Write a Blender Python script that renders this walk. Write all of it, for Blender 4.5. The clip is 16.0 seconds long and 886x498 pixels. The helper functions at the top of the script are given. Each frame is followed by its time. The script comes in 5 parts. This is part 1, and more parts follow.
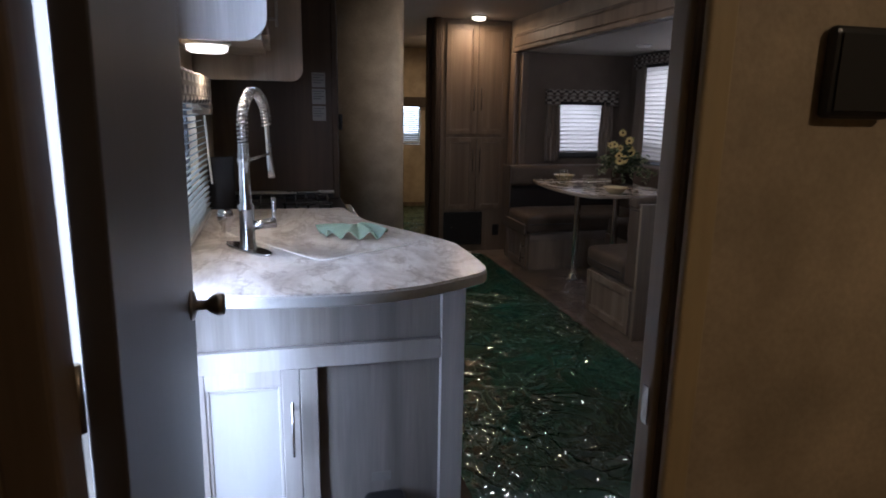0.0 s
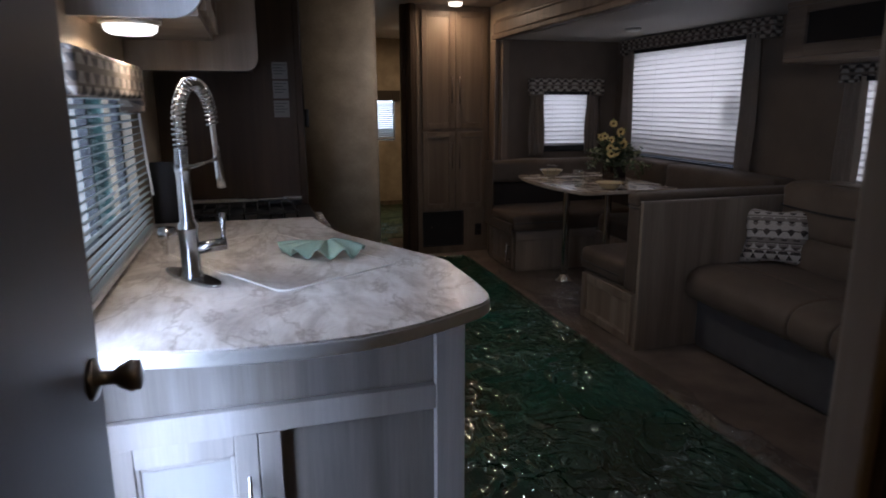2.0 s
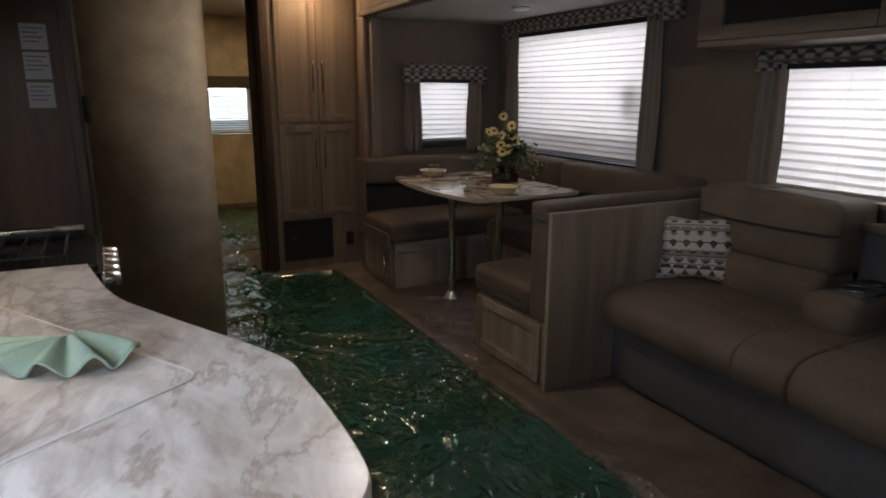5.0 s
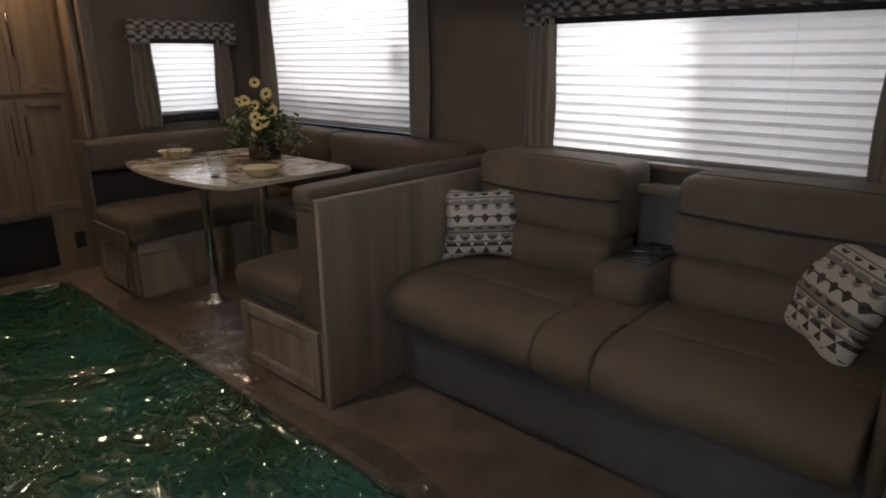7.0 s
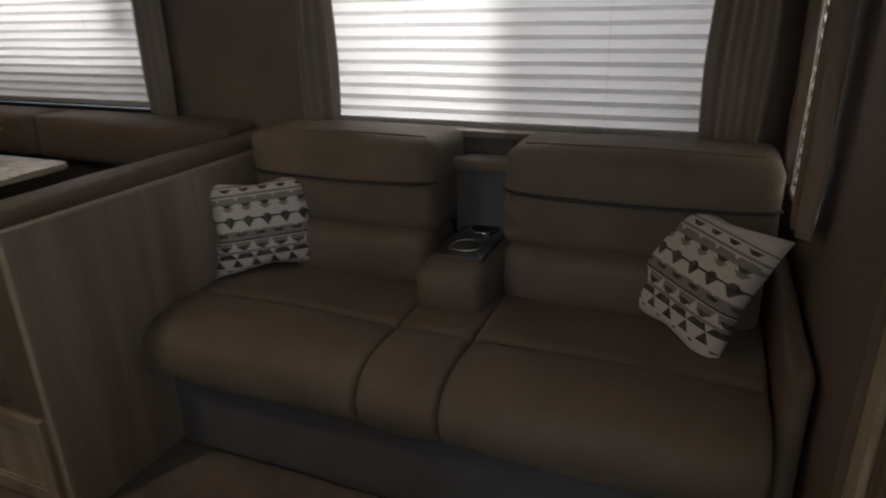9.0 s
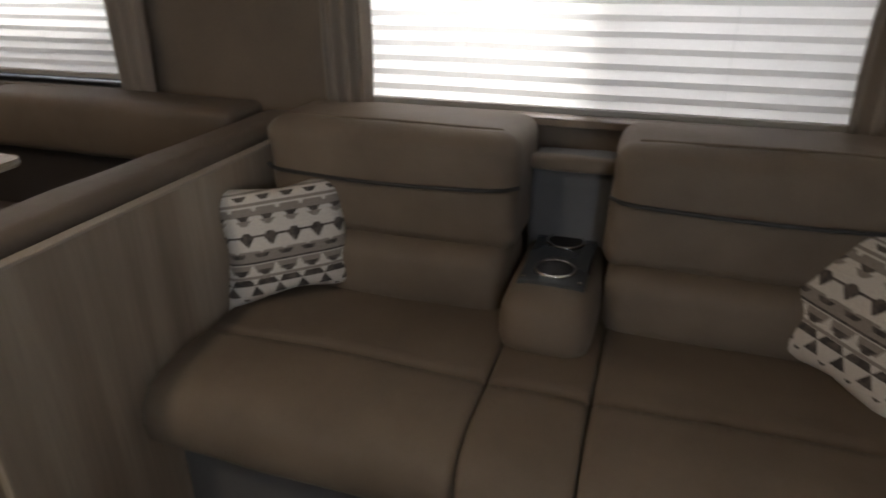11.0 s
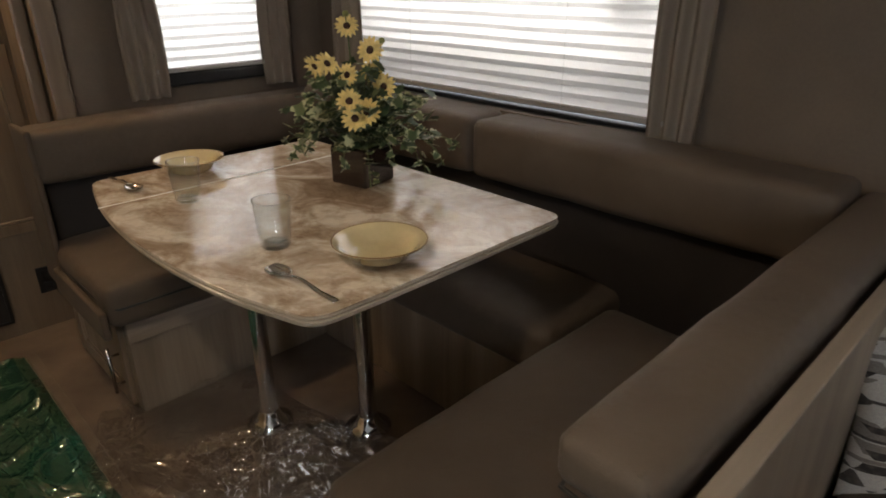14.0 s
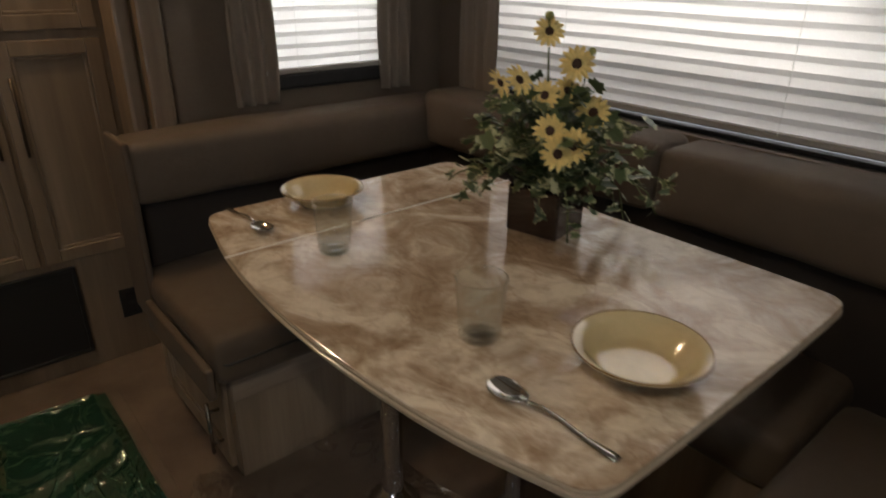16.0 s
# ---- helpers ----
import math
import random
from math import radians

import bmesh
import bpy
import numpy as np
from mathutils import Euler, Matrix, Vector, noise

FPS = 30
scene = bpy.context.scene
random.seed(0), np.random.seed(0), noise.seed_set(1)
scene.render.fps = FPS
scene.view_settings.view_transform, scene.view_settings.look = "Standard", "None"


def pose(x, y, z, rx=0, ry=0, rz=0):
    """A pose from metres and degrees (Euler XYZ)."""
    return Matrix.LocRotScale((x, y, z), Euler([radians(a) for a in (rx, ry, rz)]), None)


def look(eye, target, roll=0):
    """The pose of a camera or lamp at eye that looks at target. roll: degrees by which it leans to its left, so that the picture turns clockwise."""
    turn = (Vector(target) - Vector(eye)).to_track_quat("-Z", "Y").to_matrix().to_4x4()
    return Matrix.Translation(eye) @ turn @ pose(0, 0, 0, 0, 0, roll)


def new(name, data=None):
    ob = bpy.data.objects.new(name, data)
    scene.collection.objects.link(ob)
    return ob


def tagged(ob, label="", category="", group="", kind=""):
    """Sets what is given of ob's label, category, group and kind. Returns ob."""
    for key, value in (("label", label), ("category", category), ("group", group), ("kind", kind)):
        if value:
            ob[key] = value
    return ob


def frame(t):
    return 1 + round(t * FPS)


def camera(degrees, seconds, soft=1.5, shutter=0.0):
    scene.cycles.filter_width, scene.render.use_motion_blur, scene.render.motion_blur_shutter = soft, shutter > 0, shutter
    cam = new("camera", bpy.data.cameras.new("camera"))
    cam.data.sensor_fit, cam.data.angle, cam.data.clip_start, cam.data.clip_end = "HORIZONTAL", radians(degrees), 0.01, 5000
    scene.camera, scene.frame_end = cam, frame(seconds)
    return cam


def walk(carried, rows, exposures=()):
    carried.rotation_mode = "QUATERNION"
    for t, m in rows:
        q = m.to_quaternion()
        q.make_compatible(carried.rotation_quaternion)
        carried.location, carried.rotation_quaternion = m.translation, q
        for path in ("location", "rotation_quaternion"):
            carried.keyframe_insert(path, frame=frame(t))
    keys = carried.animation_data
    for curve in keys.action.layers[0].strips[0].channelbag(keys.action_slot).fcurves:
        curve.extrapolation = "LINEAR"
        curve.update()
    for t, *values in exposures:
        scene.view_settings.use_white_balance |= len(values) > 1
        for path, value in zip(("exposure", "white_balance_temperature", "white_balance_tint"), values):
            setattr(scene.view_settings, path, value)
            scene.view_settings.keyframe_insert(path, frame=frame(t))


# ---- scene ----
cam = camera(69.7, 16.0, soft=1.8, shutter=0.5)
PATH = [
    (0, (0.207, 0.1, 1.313), (0.686, 1.993, 0.883), 1.0),
    (0.5, (0.222, 0.193, 1.315), (0.734, 2.079, 0.89), 0.8),
    (1, (0.219, 0.281, 1.315), (0.768, 2.152, 0.873), 0.2),
    (1.5, (0.224, 0.328, 1.311), (0.762, 2.201, 0.865), 0.4),
    (2, (0.263, 0.458, 1.303), (0.812, 2.328, 0.856), -0.2),
    (2.5, (0.311, 0.587, 1.317), (0.957, 2.417, 0.835), -0.8),
    (3, (0.35, 0.68, 1.324), (1.129, 2.461, 0.855), 0.4),
    (3.2, (0.374, 0.741, 1.319), (1.224, 2.486, 0.836), 1.3),
    (5.3, (0.567, 1.215, 1.293), (1.504, 2.917, 0.82), -0.1),
    (5.5, (0.599, 1.254, 1.296), (1.59, 2.923, 0.814), -0.3),
    (6, (0.691, 1.375, 1.296), (1.842, 2.939, 0.816), -0.1),
    (6.5, (0.776, 1.413, 1.29), (2.127, 2.778, 0.73), 0.2),
    (7, (0.877, 1.483, 1.277), (2.281, 2.786, 0.699), -0.4),
    (7.5, (0.999, 1.581, 1.287), (2.424, 2.862, 0.715), -0.9),
    (8, (1.09, 1.685, 1.29), (2.59, 2.87, 0.701), -0.3),
    (8.5, (1.219, 1.789, 1.271), (2.853, 2.77, 0.664), -1.5),
    (8.7, (1.254, 1.801, 1.265), (2.946, 2.653, 0.623), -1.3),
    (10.8, (1.602, 2.242, 1.241), (3.343, 2.748, 0.397), -0.9),
    (11, (1.605, 2.282, 1.258), (3.329, 2.858, 0.424), -0.3),
    (11.5, (1.616, 2.382, 1.259), (3.297, 3.039, 0.398), 0.9),
    (12, (1.664, 2.53, 1.263), (3.193, 3.507, 0.422), -0.2),
    (12.5, (1.694, 2.667, 1.271), (3.121, 3.823, 0.479), 0.3),
    (13, (1.701, 2.784, 1.273), (2.977, 4.11, 0.49), 0.2),
    (13.5, (1.697, 2.972, 1.276), (2.954, 4.324, 0.506), -0.9),
    (14, (1.697, 3.109, 1.273), (2.98, 4.422, 0.48), -0.2),
    (14.5, (1.723, 3.188, 1.257), (2.971, 4.512, 0.427), 0.3),
    (15, (1.769, 3.323, 1.255), (2.98, 4.68, 0.424), -0.9),
    (15.5, (1.759, 3.463, 1.259), (2.897, 4.862, 0.393), 0.3),
    (16, (1.721, 3.611, 1.271), (2.905, 4.999, 0.452), 0.8),
]
EXPOSURES = [(0.0, -0.88, 5750, 18), (2.0, -1.22, 5750, 18), (3.2, -1.2, 5900, 16), (5.3, -0.45, 6400, 14), (6.5, -0.2, 6400, 14), (8.0, -0.4, 6600, 10), (8.7, -0.6, 6600, 10), (10.8, 0.2, 6700, 10), (12.5, 0.2, 6800, 10), (14.5, 0.2, 6900, 10), (16.0, -0.28, 7000, 10)]
walk(cam, [(t, look(eye, target, roll)) for t, eye, target, roll in PATH], EXPOSURES)
# ---- world, light ----
world = bpy.data.worlds.new("world")
scene.world = world
world.use_nodes = True
wn = world.node_tree.nodes
sky = wn.new("ShaderNodeTexSky")
sky.sky_type = 'NISHITA'
sky.sun_disc = False
sky.sun_elevation = radians(60)
sky.sun_rotation = radians(191)
world.node_tree.links.new(sky.outputs[0], wn["Background"].inputs[0])
wn["Background"].inputs[1].default_value = 0.10

sun_data = bpy.data.lights.new("sun", 'SUN')
sun_data.energy, sun_data.angle, sun_data.color = 3.0, radians(12), (1.0, 0.96, 0.9)
sun = new("sun", sun_data)
sun.matrix_world = look((-1, -5, 9), (0, 0, 0))


def area_lamp(name, eye, target, sx, sy, watts, colour):
    d = bpy.data.lights.new(name, 'AREA')
    d.shape, d.size, d.size_y, d.energy, d.color = 'RECTANGLE', sx, sy, watts, colour
    o = new(name, d)
    o.matrix_world = look(eye, target)
    return o


def bulb(name, at, radius, watts, colour):
    """A round flat lamp that shines down."""
    d = bpy.data.lights.new(name, 'AREA')
    d.shape, d.size, d.energy, d.color = 'DISK', radius * 2, watts, colour
    o = new(name, d)
    o.location = at
    return o


DAY = (0.86, 0.93, 1.0)
area_lamp("daylight_dinette", (3.85, 4.55, 1.72), (3.3, 4.55, 1.25), 1.5, 1.1, 30, (1.0, 0.955, 0.94))
area_lamp("daylight_sofa", (3.85, 2.45, 1.60), (3.3, 2.45, 1.15), 1.5, 0.9, 31, (1.0, 0.965, 0.95))
area_lamp("daylight_small", (2.85, 5.98, 1.36), (2.85, 5.5, 1.15), 0.6, 0.7, 8, (0.97, 0.97, 1.0))
area_lamp("daylight_end", (2.95, 1.2, 1.4), (2.95, 1.6, 1.1), 0.5, 0.8, 3, (0.97, 0.97, 1.0))
area_lamp("daylight_bedroom", (1.75, 9.2, 1.3), (1.75, 8.6, 1.1), 0.8, 0.7, 15, DAY)
area_lamp("daylight_entry", (-0.36, 1.20, 1.15), (0.65, 1.55, 0.98), 0.60, 1.6, 104, (0.66, 0.80, 1.0))
bulb("pantry_bulb", (1.87, 5.56, 2.045), 0.05, 7.4, (1.0, 0.71, 0.43))
bulb("aisle_bulb", (1.42, 3.52, 2.045), 0.05, 9.5, (1.0, 0.89, 0.75))
bulb("front_aisle_bulb", (1.10, 1.55, 2.045), 0.05, 1.5, (1.0, 0.88, 0.72))
bulb("entry_room_bulb", (1.25, -0.25, 2.045), 0.05, 8.5, (1.0, 0.74, 0.42))
bulb("sink_bulb", (0.0, 2.2, 1.455), 0.05, 4.2, (1.0, 0.78, 0.52))
bulb("bedroom_bulb", (1.9, 7.4, 2.045), 0.06, 18.0, (1.0, 0.74, 0.42))

# ---- materials ----


def nodes_of(name):
    m = bpy.data.materials.new(name)
    m.use_nodes = True
    t = m.node_tree
    return m, t.nodes, t.links, t.nodes["Principled BSDF"]


def coords(n, l, scale=(1, 1, 1), turn=(0, 0, 0)):
    tc = n.new("ShaderNodeTexCoord")
    mp = n.new("ShaderNodeMapping")
    mp.inputs["Scale"].default_value = scale
    mp.inputs["Rotation"].default_value = turn
    l.new(tc.outputs["Object"], mp.inputs[0])
    return mp.outputs[0]


def noise_tex(n, l, vec, scale, detail=4, rough=0.55, distort=0.0):
    t = n.new("ShaderNodeTexNoise")
    t.inputs["Scale"].default_value = scale
    t.inputs["Detail"].default_value = detail
    t.inputs["Roughness"].default_value = rough
    t.inputs["Distortion"].default_value = distort
    l.new(vec, t.inputs["Vector"])
    return t.outputs["Fac"]


def ramp(n, l, fac, stops):
    r = n.new("ShaderNodeValToRGB")
    while len(r.color_ramp.elements) < len(stops):
        r.color_ramp.elements.new(0.5)
    for e, (p, c) in zip(r.color_ramp.elements, stops):
        e.position, e.color = p, (*c, 1)
    l.new(fac, r.inputs[0])
    return r.outputs[0]


def blend(n, l, fac, a, b, mode='MIX'):
    x = n.new("ShaderNodeMix")
    x.data_type, x.blend_type = 'RGBA', mode
    if isinstance(fac, float):
        x.inputs[0].default_value = fac
    else:
        l.new(fac, x.inputs[0])
    for s, v in ((x.inputs[6], a), (x.inputs[7], b)):
        if isinstance(v, tuple):
            s.default_value = (*v, 1)
        else:
            l.new(v, s)
    return x.outputs[2]


def math_node(n, l, op, a, b=None, c=None):
    x = n.new("ShaderNodeMath")
    x.operation = op
    for s, v in zip(x.inputs, (a, b, c)):
        if v is None:
            continue
        if isinstance(v, (int, float)):
            s.default_value = v
        else:
            l.new(v, s)
    return x.outputs[0]


def add_bump(n, l, bsdf, fac, strength, distance=0.002):
    b = n.new("ShaderNodeBump")
    b.inputs["Strength"].default_value = strength
    b.inputs["Distance"].default_value = distance
    l.new(fac, b.inputs["Height"])
    l.new(b.outputs[0], bsdf.inputs["Normal"])


def plain(name, colour, rough=0.5, metal=0.0, vary=0.12, big=3.0, fine=90.0, bump=0.15, stretch=(1, 1, 1), coat=0.0):
    """A surface with stains at a large scale and grain at a small one."""
    m, n, l, b = nodes_of(name)
    v = coords(n, l, stretch)
    f1, f2 = noise_tex(n, l, v, big, 5), noise_tex(n, l, v, fine, 3)
    lo, hi = tuple(c * (1 - vary) for c in colour), tuple(min(1, c * (1 + vary)) for c in colour)
    c1 = ramp(n, l, f1, [(0.3, lo), (0.7, hi)])
    c2 = ramp(n, l, f2, [(0.3, (1 - vary * 0.7,) * 3), (0.7, (1.0,) * 3)])
    l.new(blend(n, l, 1.0, c1, c2, 'MULTIPLY'), b.inputs["Base Color"])
    r = n.new("ShaderNodeMapRange")
    r.inputs[3].default_value, r.inputs[4].default_value = max(0.02, rough - 0.08), min(1, rough + 0.08)
    l.new(f1, r.inputs[0])
    l.new(r.outputs[0], b.inputs["Roughness"])
    b.inputs["Metallic"].default_value = metal
    b.inputs["Coat Weight"].default_value = coat
    if bump:
        add_bump(n, l, b, f2, bump)
    return m


def wood(name, light, dark, rough=0.45, along=(26, 26, 1.3)):
    """Printed plank grain that runs along the axis with the small number."""
    m, n, l, b = nodes_of(name)
    v = coords(n, l, along)
    info = n.new("ShaderNodeObjectInfo")
    shift = n.new("ShaderNodeVectorMath")
    shift.operation = 'MULTIPLY_ADD'
    shift.inputs[1].default_value = (9, 7, 5)
    l.new(info.outputs["Random"], shift.inputs[0])
    l.new(v, shift.inputs[2])
    v = shift.outputs[0]
    f1 = noise_tex(n, l, v, 0.55, 6, 0.6, 0.4)
    f2 = noise_tex(n, l, v, 4.0, 4, 0.65)
    f3 = noise_tex(n, l, v, 0.18, 2)
    c1 = ramp(n, l, f1, [(0.25, dark), (0.5, tuple((a + b_) / 2 for a, b_ in zip(light, dark))), (0.72, light)])
    c2 = ramp(n, l, f2, [(0.3, (0.88,) * 3), (0.65, (1.0,) * 3)])
    c3 = ramp(n, l, f3, [(0.35, (0.66, 0.62, 0.58)), (0.62, (1.0,) * 3)])
    l.new(blend(n, l, 1.0, blend(n, l, 1.0, c1, c2, 'MULTIPLY'), c3, 'MULTIPLY'), b.inputs["Base Color"])
    b.inputs["Roughness"].default_value = rough
    add_bump(n, l, b, f2, 0.08, 0.001)
    return m


def marble(name, tones, scale=3.0, veins=0.35, stretch=0.5, twist=0.5, rough=0.30):
    """Glossy laminate printed with clouded stone, drifting streaks and faint veins."""
    m, n, l, b = nodes_of(name)
    v = coords(n, l, (1.0, stretch, 1.0), (0, 0, 0.6))
    f1 = noise_tex(n, l, v, scale, 9, 0.62, twist)
    f2 = noise_tex(n, l, v, scale * 2.6, 9, 0.66, twist * 1.6)
    f3 = noise_tex(n, l, v, 160, 2)
    f4 = noise_tex(n, l, v, scale * 0.8, 9, 0.66, 0.5)
    c1 = ramp(n, l, f1, [(0.38, tones[0]), (0.48, tones[1]), (0.59, tones[2])])
    c2 = ramp(n, l, f2, [(0.34, (0.72, 0.68, 0.64)), (0.56, (1, 1, 1))])
    c = blend(n, l, 0.8, c1, c2, 'MULTIPLY')
    c4 = ramp(n, l, f4, [(0.468, (1, 1, 1)), (0.495, tones[3]), (0.522, (1, 1, 1))])
    l.new(blend(n, l, veins, c, c4, 'MULTIPLY'), b.inputs["Base Color"])
    b.inputs["Roughness"].default_value = rough
    b.inputs["Coat Weight"].default_value = 0.2
    b.inputs["Coat Roughness"].default_value = rough * 0.6
    add_bump(n, l, b, f3, 0.03, 0.0005)
    return m


def fabric(name, colour, weave=700.0, rough=0.75, vary=0.14):
    m, n, l, b = nodes_of(name)
    v = coords(n, l)
    f1 = noise_tex(n, l, v, 6, 5)
    f2 = noise_tex(n, l, v, weave, 2)
    f3 = noise_tex(n, l, v, 22, 4, 0.5, 0.6)
    lo, hi = tuple(c * (1 - vary) for c in colour), tuple(c * (1 + vary) for c in colour)
    c1 = ramp(n, l, f1, [(0.3, lo), (0.7, hi)])
    c2 = ramp(n, l, f2, [(0.25, (0.78,) * 3), (0.7, (1.0,) * 3)])
    l.new(blend(n, l, 1.0, c1, c2, 'MULTIPLY'), b.inputs["Base Color"])
    b.inputs["Roughness"].default_value = rough
    b.inputs["Sheen Weight"].default_value = 0.03
    b.inputs["Specular IOR Level"].default_value = 0.3
    mixed = n.new("ShaderNodeMath")
    mixed.operation = 'MULTIPLY_ADD'
    mixed.inputs[1].default_value = 3.0
    l.new(f3, mixed.inputs[0])
    l.new(f2, mixed.inputs[2])
    add_bump(n, l, b, mixed.outputs[0], 0.4, 0.003)
    return m


def translucent(name, colour, share, fine=260):
    """Thin cloth that lets daylight through."""
    m, n, l, b = nodes_of(name)
    v = coords(n, l)
    f = noise_tex(n, l, v, fine, 3)
    c = ramp(n, l, f, [(0.3, tuple(x * 0.9 for x in colour)), (0.7, colour)])
    t = n.new("ShaderNodeBsdfTranslucent")
    l.new(c, t.inputs[0])
    l.new(c, b.inputs["Base Color"])
    b.inputs["Roughness"].default_value = 0.8
    x = n.new("ShaderNodeMixShader")
    x.inputs[0].default_value = share
    l.new(b.outputs[0], x.inputs[1])
    l.new(t.outputs[0], x.inputs[2])
    l.new(x.outputs[0], n["Material Output"].inputs[0])
    return m


def glass(name, colour=(1, 1, 1), rough=0.0, ior=1.45):
    m, n, l, b = nodes_of(name)
    b.inputs["Base Color"].default_value = (*colour, 1)
    b.inputs["Transmission Weight"].default_value = 1.0
    b.inputs["Roughness"].default_value = rough
    b.inputs["IOR"].default_value = ior
    return m


def thin_glass(name):
    """A thin clear wall of glass: light passes straight, with gloss that grows towards its rims."""
    m, n, l, b = nodes_of(name)
    tr = n.new("ShaderNodeBsdfTransparent")
    tr.inputs[0].default_value = (0.97, 0.98, 0.97, 1)
    gl = n.new("ShaderNodeBsdfGlossy")
    gl.inputs["Roughness"].default_value = 0.03
    lw = n.new("ShaderNodeLayerWeight")
    lw.inputs["Blend"].default_value = 0.5
    share = math_node(n, l, 'MULTIPLY_ADD', math_node(n, l, 'POWER', lw.outputs["Facing"], 3.0), 0.75, 0.055)
    x = n.new("ShaderNodeMixShader")
    l.new(share, x.inputs[0])
    l.new(tr.outputs[0], x.inputs[1])
    l.new(gl.outputs[0], x.inputs[2])
    l.new(x.outputs[0], n["Material Output"].inputs[0])
    return m


def glow(name, colour, strength):
    m, n, l, b = nodes_of(name)
    b.inputs["Base Color"].default_value = (*colour, 1)
    b.inputs["Emission Color"].default_value = (*colour, 1)
    b.inputs["Emission Strength"].default_value = strength
    b.inputs["Roughness"].default_value = 0.4
    return m


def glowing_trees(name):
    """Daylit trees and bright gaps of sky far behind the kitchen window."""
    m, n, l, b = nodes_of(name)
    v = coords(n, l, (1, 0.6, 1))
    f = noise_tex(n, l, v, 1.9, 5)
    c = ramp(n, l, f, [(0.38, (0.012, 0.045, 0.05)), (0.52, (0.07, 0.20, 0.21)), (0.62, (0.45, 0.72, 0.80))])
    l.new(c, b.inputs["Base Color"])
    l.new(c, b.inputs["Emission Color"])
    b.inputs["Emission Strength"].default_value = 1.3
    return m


def figures(n, l, u, w, rows):
    """Rows of trapezes in a band: bottom, top, lower width, upper width, shift along the row."""
    mask = None
    waves = {}
    for v0, v1, a, c, shift in rows:
        if shift not in waves:
            waves[shift] = math_node(n, l, 'MULTIPLY', math_node(n, l, 'ABSOLUTE', math_node(n, l, 'SUBTRACT', math_node(n, l, 'FRACT', math_node(n, l, 'ADD', u, 50.25 + shift)), 0.5)), 2.0)
        inside = math_node(n, l, 'MULTIPLY', math_node(n, l, 'GREATER_THAN', w, v0), math_node(n, l, 'LESS_THAN', w, v1))
        k = math_node(n, l, 'MULTIPLY_ADD', w, (c - a) / (v1 - v0), a - v0 * (c - a) / (v1 - v0))
        here = math_node(n, l, 'MULTIPLY', inside, math_node(n, l, 'LESS_THAN', waves[shift], k))
        mask = here if mask is None else math_node(n, l, 'MAXIMUM', mask, here)
    return mask


def printed(name, ground, ink, leaf):
    """Curtain-top cloth with columns of pale trapezes and dark figures."""
    m, n, l, b = nodes_of(name)
    tc = n.new("ShaderNodeTexCoord")
    sp = n.new("ShaderNodeSeparateXYZ")
    l.new(tc.outputs["Object"], sp.inputs[0])
    along = math_node(n, l, 'ADD', sp.outputs[0], sp.outputs[1])
    warp = noise_tex(n, l, coords(n, l), 9, 2)
    u = math_node(n, l, 'MULTIPLY_ADD', along, 13.0, math_node(n, l, 'MULTIPLY', warp, 1.1))
    w = math_node(n, l, 'FRACT', math_node(n, l, 'MULTIPLY_ADD', sp.outputs[2], 13.0, 0.2))
    pale = figures(n, l, u, w, [(0.05, 0.30, 0.62, 0.34, 0.0), (0.34, 0.55, 0.30, 0.66, 0.5), (0.62, 0.90, 0.60, 0.32, 0.0)])
    dark = figures(n, l, u, w, [(0.08, 0.26, 0.10, 0.50, 0.5), (0.36, 0.58, 0.55, 0.16, 0.0), (0.66, 0.88, 0.12, 0.48, 0.5)])
    f = noise_tex(n, l, coords(n, l), 60, 3)
    tone = ramp(n, l, f, [(0.35, tuple(c * 0.7 for c in leaf)), (0.65, leaf)])
    l.new(blend(n, l, pale, blend(n, l, dark, ground, ink), tone), b.inputs["Base Color"])
    b.inputs["Roughness"].default_value = 0.85
    add_bump(n, l, b, f, 0.2)
    return m


